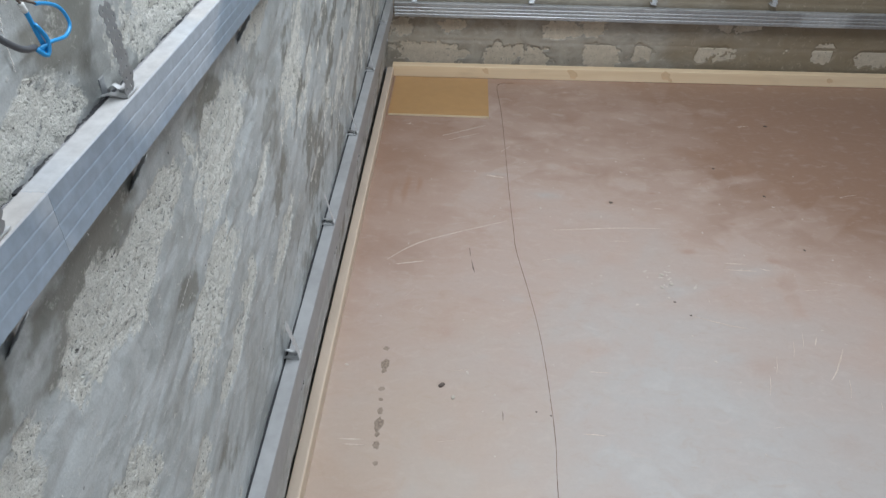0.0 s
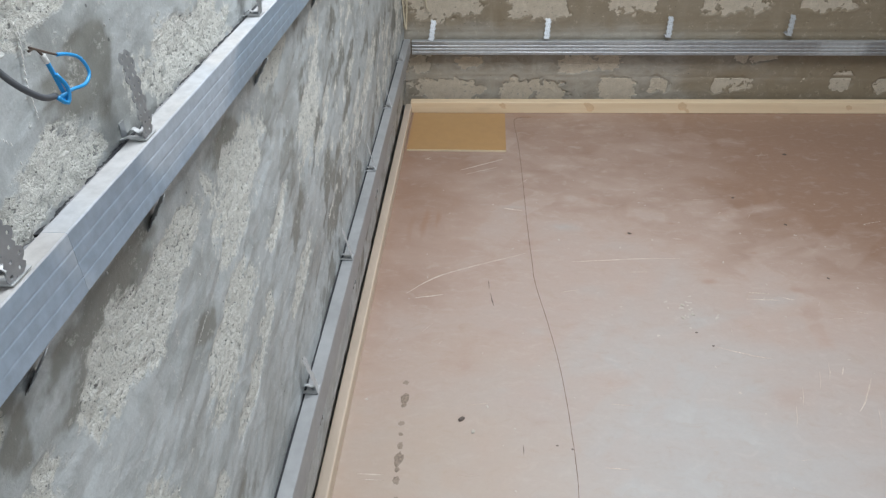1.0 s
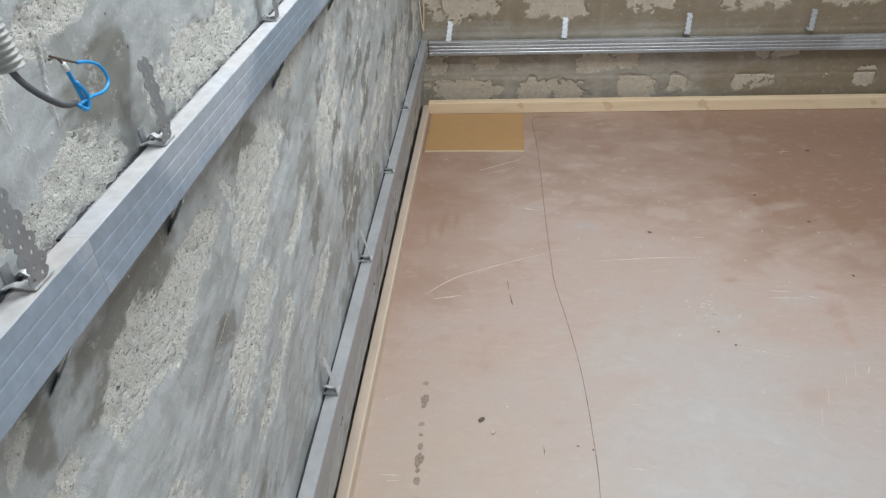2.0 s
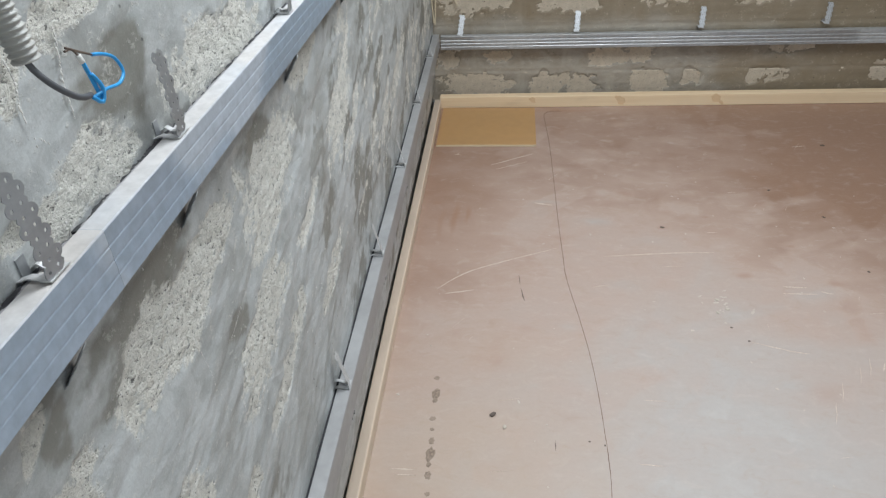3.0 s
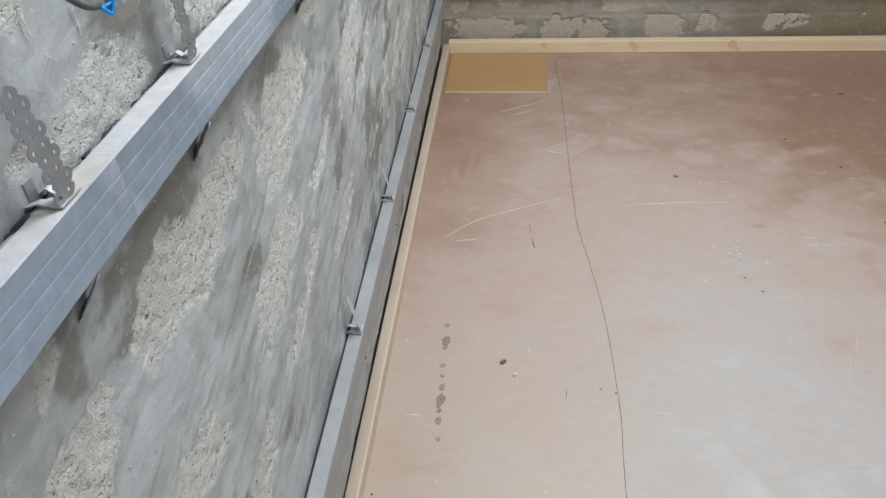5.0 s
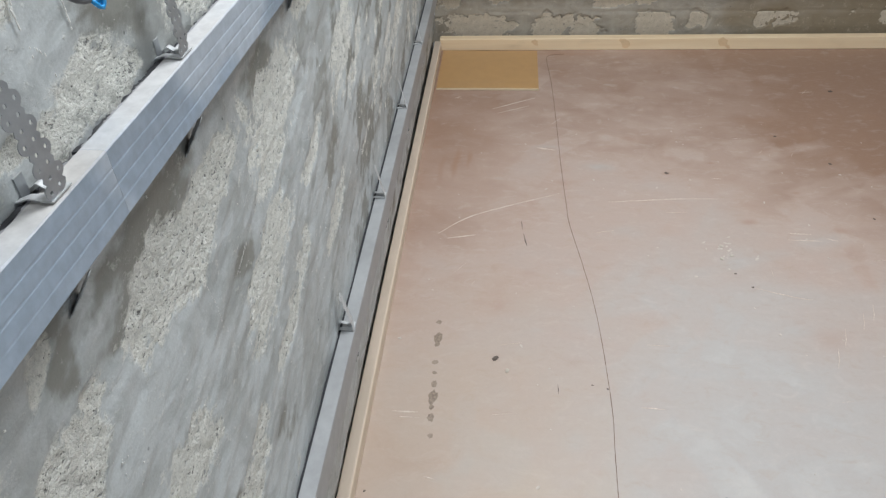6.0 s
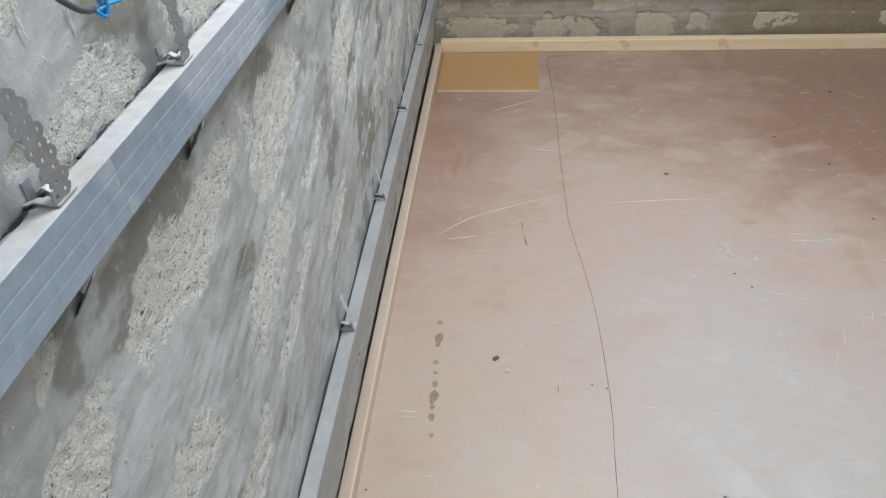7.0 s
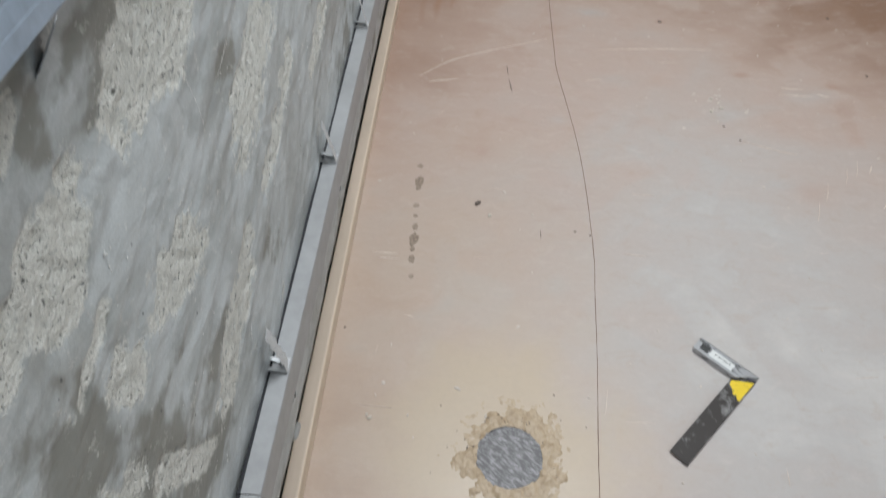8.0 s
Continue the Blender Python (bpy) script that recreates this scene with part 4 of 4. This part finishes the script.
# ---- plugged hole in the floor ----
plug = thing("hole_cover", "scuffed round grey cover set in the board floor", "hole cover", m=pose(0.4235, 0.556, 0.0))
bm = bmesh.new()
bmesh.ops.create_cone(bm, cap_ends=True, segments=64, radius1=0.0635, radius2=0.0622, depth=0.0060, matrix=pose(0, 0, -0.0008))
part("disc", bm, M_DISC, plug).matrix_basis = pose(0, 0, 0, 0, 0, -36)
bm = bmesh.new()
R_, T_ = np.meshgrid(np.linspace(0.0600, 0.165, 44), np.linspace(0, 2 * np.pi, 181)[:-1], indexing="ij")
cx_, cy_ = R_ * np.cos(T_), R_ * np.sin(T_)
crumb = fbm(cx_ * 60 + 50, cy_ * 60 + 50, 81, 5, 0.72)
reach = 0.100 + 0.070 * (fbm(np.cos(T_) * 2.2 + 9, np.sin(T_) * 2.2 + 9, 83, 3) - 0.35)
H_ = 0.0130 * (crumb - 0.42) + 0.0028 - 0.0056 * step(R_, reach - 0.050, reach + 0.01) - 0.0030 * step(R_, reach, reach + 0.03)
vs = [[bm.verts.new((float(cx_[i, j]), float(cy_[i, j]), float(H_[i, j]))) for j in range(180)] for i in range(44)]
for i in range(43):
    for j in range(180):
        bm.faces.new((vs[i][j], vs[i + 1][j], vs[i + 1][(j + 1) % 180], vs[i][(j + 1) % 180]))
smooth(part("glue_ring", bm, M_GLUE, plug, "crumbly yellowish glue and sawdust"))
bm = bmesh.new()
rnd = random.Random(19)
for k in range(34):
    a, q = rnd.gauss(1.7, 1.3), rnd.uniform(0.060, 0.090) if k % 3 else rnd.uniform(0.08, 0.17)
    blob(bm, q * math.cos(a), q * math.sin(a), rnd.uniform(0.0005, 0.0013), 500 + k, 0.0048 if q < 0.09 else 0.0006, rnd.uniform(1, 2.6), a + 1.5, 0.0007, 7)
tagged(part("grime_specks", bm, M_DARK, plug, "dark specks of grime"), kind="stuff")

# ---- marks on the floor ----
bm = bmesh.new()
CRACK = [(0.610, 2.962), (0.562, 2.958), (0.538, 2.940), (0.533, 2.890), (0.544, 2.673), (0.549, 2.356), (0.551, 2.088), (0.556, 1.858), (0.560, 1.748), (0.586, 1.557), (0.603, 1.406), (0.612, 1.244), (0.615, 1.052), (0.609, 0.940), (0.601, 0.777), (0.588, 0.583), (0.581, 0.430), (0.574, 0.173), (0.584, -0.240)]
ribbon(bm, CRACK, 0.0021, 0.0009, 0.0009, 0.0003, 3, False)
part("crack", bm, M_CRACK, floor, "thin dark wavy crack")

SCRATCHES = [
    ([(0.164, 1.688), (0.273, 1.787), (0.536, 1.908)], 0.006), ([(0.192, 1.667), (0.277, 1.687)], 0.007), ([(0.687, 1.866), (0.906, 1.888), (1.032, 1.892)], 0.006),
    ([(1.194, 1.723), (1.259, 1.719)], 0.006), ([(1.184, 1.690), (1.281, 1.688)], 0.007), ([(1.295, 1.700), (1.326, 1.690)], 0.006), ([(0.637, 1.708), (0.689, 1.720)], 0.004),
    ([(1.038, 1.479), (1.140, 1.444), (1.176, 1.438)], 0.005), ([(1.410, 1.370), (1.365, 1.297), (1.331, 1.253)], 0.008), ([(1.355, 1.410), (1.339, 1.378)], 0.006),
    ([(0.722, 1.258), (0.778, 1.256)], 0.004), ([(0.477, 2.561), (0.308, 2.467)], 0.005), ([(0.452, 2.495), (0.332, 2.435)], 0.003), ([(0.681, 1.063), (0.733, 1.060)], 0.004),
    ([(0.110, 1.025), (0.171, 1.026)], 0.006), ([(0.125, 1.010), (0.176, 1.009)], 0.005), ([(0.474, 2.187), (0.535, 2.172)], 0.010), ([(0.201, 0.859), (0.224, 0.853)], 0.005),
]
bm = bmesh.new()
for k, (pts, w) in enumerate(SCRATCHES):
    ribbon(bm, pts, w * 0.75, 0.0010, 0.0010, 0.0008, 20 + k)
rnd = random.Random(77)
for k in range(34):
    x, y, l = rnd.uniform(0.12, 1.75), 0.45 + 2.2 * rnd.random(), rnd.uniform(0.012, 0.07)
    a = rnd.gauss(0.05, 0.12) if rnd.random() < 0.75 else rnd.gauss(1.1, 0.2)
    ribbon(bm, [(x, y), (x + l * math.cos(a) / 2, y + l * math.sin(a) / 2 + 0.001), (x + l * math.cos(a), y + l * math.sin(a))], rnd.uniform(0.0010, 0.0022), 0.0009, 0.0009, 0.0004, 200 + k)
for x, y in ((1.20, 1.27), (1.16, 1.20), (1.265, 1.33), (1.30, 1.36), (1.36, 1.20)):
    ribbon(bm, [(x, y), (x + 0.012, y + 0.03), (x + 0.022, y + 0.065)], 0.003, 0.0009, 0.0009, 0.0006, 31)
tagged(part("scratch_marks", bm, M_SCRATCH, floor, "pale scratches"), kind="stuff")

bm = bmesh.new()
rnd = random.Random(31)
for k in range(110):
    x, y = (rnd.gauss(0.995, 0.030), rnd.gauss(1.625, 0.035)) if k < 16 else (rnd.uniform(0.10, 1.75), 0.42 + 2.2 * rnd.random())
    blob(bm, x, y, rnd.uniform(0.0012, 0.0045 if k < 40 else 0.0026), 300 + k, 0.0003, rnd.uniform(1.0, 2.4), rnd.uniform(0, 3), 0.0011, 8)
tagged(part("mortar_specks", bm, M_SPECK, floor, "tiny pale specks of dried mortar"), kind="stuff")

bm = bmesh.new()
for k, (x, y, r, l) in enumerate([(0.197, 1.316, 0.008, 1.0), (0.199, 1.261, 0.010, 2.0), (0.199, 1.238, 0.007, 1.3), (0.198, 1.178, 0.008, 1.0), (0.199, 1.144, 0.006, 1.0), (0.201, 1.109, 0.008, 1.5),
                                  (0.202, 1.069, 0.011, 2.0), (0.201, 1.040, 0.006, 1.4), (0.202, 1.012, 0.008, 1.5), (0.205, 0.962, 0.006, 1.2)]):
    blob(bm, x, y, r, 40 + k, 0.0003, l, 1.5, 0.0006)
tagged(part("drip_stains", bm, M_STAIN, floor, "row of dark drips"), kind="stuff")

bm = bmesh.new()
for k, (x, y, r) in enumerate([(1.001, 1.536, 0.004), (1.034, 1.482, 0.004), (1.438, 2.103, 0.006), (1.610, 2.623, 0.010), (0.080, 0.818, 0.003), (0.611, 1.113, 0.003), (0.576, 1.123, 0.003), (1.309, 2.279, 0.006), (1.466, 1.800, 0.005), (0.895, 2.035, 0.008)]):
    blob(bm, x, y, r * 0.8, 70 + k, 0.0003, 1.3, k, 0.0008)
for pts in ([(0.414, 1.760), (0.418, 1.717)], [(0.420, 1.697), (0.430, 1.637)], [(0.495, 1.122), (0.495, 1.092)]):
    ribbon(bm, pts, 0.004, 0.0009, 0.0009, 0.0008, 9)
tagged(part("grit_marks", bm, M_DARK, floor, "dark specks"), kind="stuff")


def pebble(name, x, y, r, material, label, seed):
    rnd = random.Random(seed)
    bm = bmesh.new()
    bmesh.ops.create_icosphere(bm, subdivisions=2, radius=r)
    for v in bm.verts:
        v.co = Vector((v.co.x * 1.4, v.co.y, v.co.z * 0.5)) * rnd.uniform(0.7, 1.2)
    ob = part(name, bm, material)
    ob.matrix_basis = pose(x, y, r * 0.45, 0, 0, seed * 37)
    return tagged(ob, label, "crumb", "crumbs on the floor")


pebble("dark_crumb", 0.345, 1.195, 0.0065, M_DARK, "small dark crumb of dirt on the floor", 1)
for k, (x, y, r) in enumerate([(0.375, 1.157, 0.005), (0.978, 1.598, 0.005), (0.988, 1.654, 0.005), (1.008, 1.613, 0.005), (0.158, 0.617, 0.004), (0.151, 0.623, 0.003)]):
    pebble("mortar_crumb", x, y, r, M_CHIP, "pale crumb of mortar on the floor", 2 + k)
bm = bmesh.new()
bmesh.ops.create_icosphere(bm, subdivisions=3, radius=1.0)
for v in bm.verts:
    v.co = v.co * (1 + 0.25 * noise.noise(v.co * 2.0))
    v.co = Vector((v.co.x * 0.012, v.co.y * 0.022, v.co.z * 0.020))
lump = smooth(part("mortar_lump", bm, M_PLASTER))
lump.matrix_basis = pose(0.033, 0.560, 0.034)
tagged(lump, "lump of grey mortar between wall and batten", "mortar lump")

# ---- conduit and wires on the grey wall ----
conduit = thing("cable_conduit", "grey corrugated conduit with a dark cable and blue wires", "conduit")
bm = tube(bmesh.new(), [(0.0400, 0.4460, 2.6000), (0.0410, 0.4440, 1.8140), (0.0430, 0.4420, 1.4080), (0.0470, 0.4430, 1.2680), (0.0530, 0.4460, 1.1960)], 0.0092, 14, 0.0010, 0.0044)
smooth(part("hose", bm, M_CONDUIT, conduit, "grey corrugated plastic hose"))
bm = tube(bmesh.new(), [(0.0500, 0.4420, 1.2220), (0.0550, 0.4430, 1.1950), (0.0640, 0.4470, 1.1780), (0.0710, 0.4600, 1.1630), (0.0720, 0.4740, 1.1585)], 0.0024, 10)
smooth(part("cable", bm, M_CABLE, conduit, "dark grey cable"))
bm = bmesh.new()
tube(bm, [(0.0720, 0.4720, 1.1590), (0.0740, 0.4810, 1.1540), (0.0730, 0.4800, 1.1670), (0.0720, 0.4770, 1.1830)], 0.0017, 8)
tube(bm, [(0.0740, 0.4720, 1.1580), (0.0760, 0.4790, 1.1510), (0.0770, 0.4830, 1.1610), (0.0750, 0.4780, 1.1730)], 0.0017, 8)
smooth(part("wire", bm, M_BLUE, conduit, "twisted blue wires"))
bm = tube(bmesh.new(), [(0.0740, 0.4740, 1.1570), (0.0770, 0.4860, 1.1580), (0.0780, 0.5050, 1.1550), (0.0770, 0.5170, 1.1600), (0.0750, 0.5140, 1.1720), (0.0730, 0.5030, 1.1790), (0.0720, 0.4910, 1.1830)], 0.0014, 8)
smooth(part("wire", bm, M_BLUE, conduit, "looped blue wire"))
bm = tube(bmesh.new(), [(0.0720, 0.4770, 1.1820), (0.0710, 0.4760, 1.1880)], 0.0022, 8)
smooth(part("sleeve", bm, M_WHITE, conduit, "white wire sleeve"))
bm = bmesh.new()
tube(bm, [(0.0720, 0.4910, 1.1830), (0.0710, 0.4800, 1.1890), (0.0700, 0.4660, 1.1970)], 0.0009, 6)
tube(bm, [(0.0710, 0.4760, 1.1880), (0.0700, 0.4720, 1.1940), (0.0700, 0.4640, 1.1950)], 0.0009, 6)
smooth(part("conductor", bm, M_COPPER, conduit, "bare copper ends"))

# ---- thin cables in the corner ----
for pts in ([(0.044, 3.064, 2.60), (0.044, 3.064, 1.2), (0.043, 3.060, 0.60), (0.047, 3.056, 0.46), (0.053, 3.052, 0.375)],
            [(0.062, 3.066, 2.60), (0.064, 3.066, 1.2), (0.062, 3.064, 0.62), (0.063, 3.060, 0.48), (0.056, 3.054, 0.365)],
            [(0.140, 3.078, 2.60), (0.139, 3.078, 1.0), (0.140, 3.078, 0.52), (0.155, 3.077, 0.440)]):
    ob = smooth(part("thin_cable", tube(bmesh.new(), pts, 0.0030, 8), M_BEIGE))
    tagged(ob, "thin beige cable hanging on the brown block wall", "cable", "hanging cables")

# ---- blocks of the north wall ----
BLOCK = block_mesh()
for row in range(4):
    for col in range(-1, 9):
        x = 0.43 + 0.2 * (row % 2) + 0.40 * col - 0.20
        if x < 0.2 or x > RIGHT_X - 0.19:
            continue
        ob = new("block", BLOCK)
        ob.parent = north
        ob.matrix_basis = pose(x, FAR_Y + 0.0008 * ((row * 5 + col * 3) % 4), 0.04 + 0.203 * row, 0, 0, 0)
for row in range(1, 4, 2):
    ob = new("block", BLOCK)
    ob.parent = north
    ob.matrix_basis = pose(0.13, FAR_Y + 0.001, 0.04 + 0.203 * row) @ Matrix.Diagonal((0.5, 1, 1, 1))
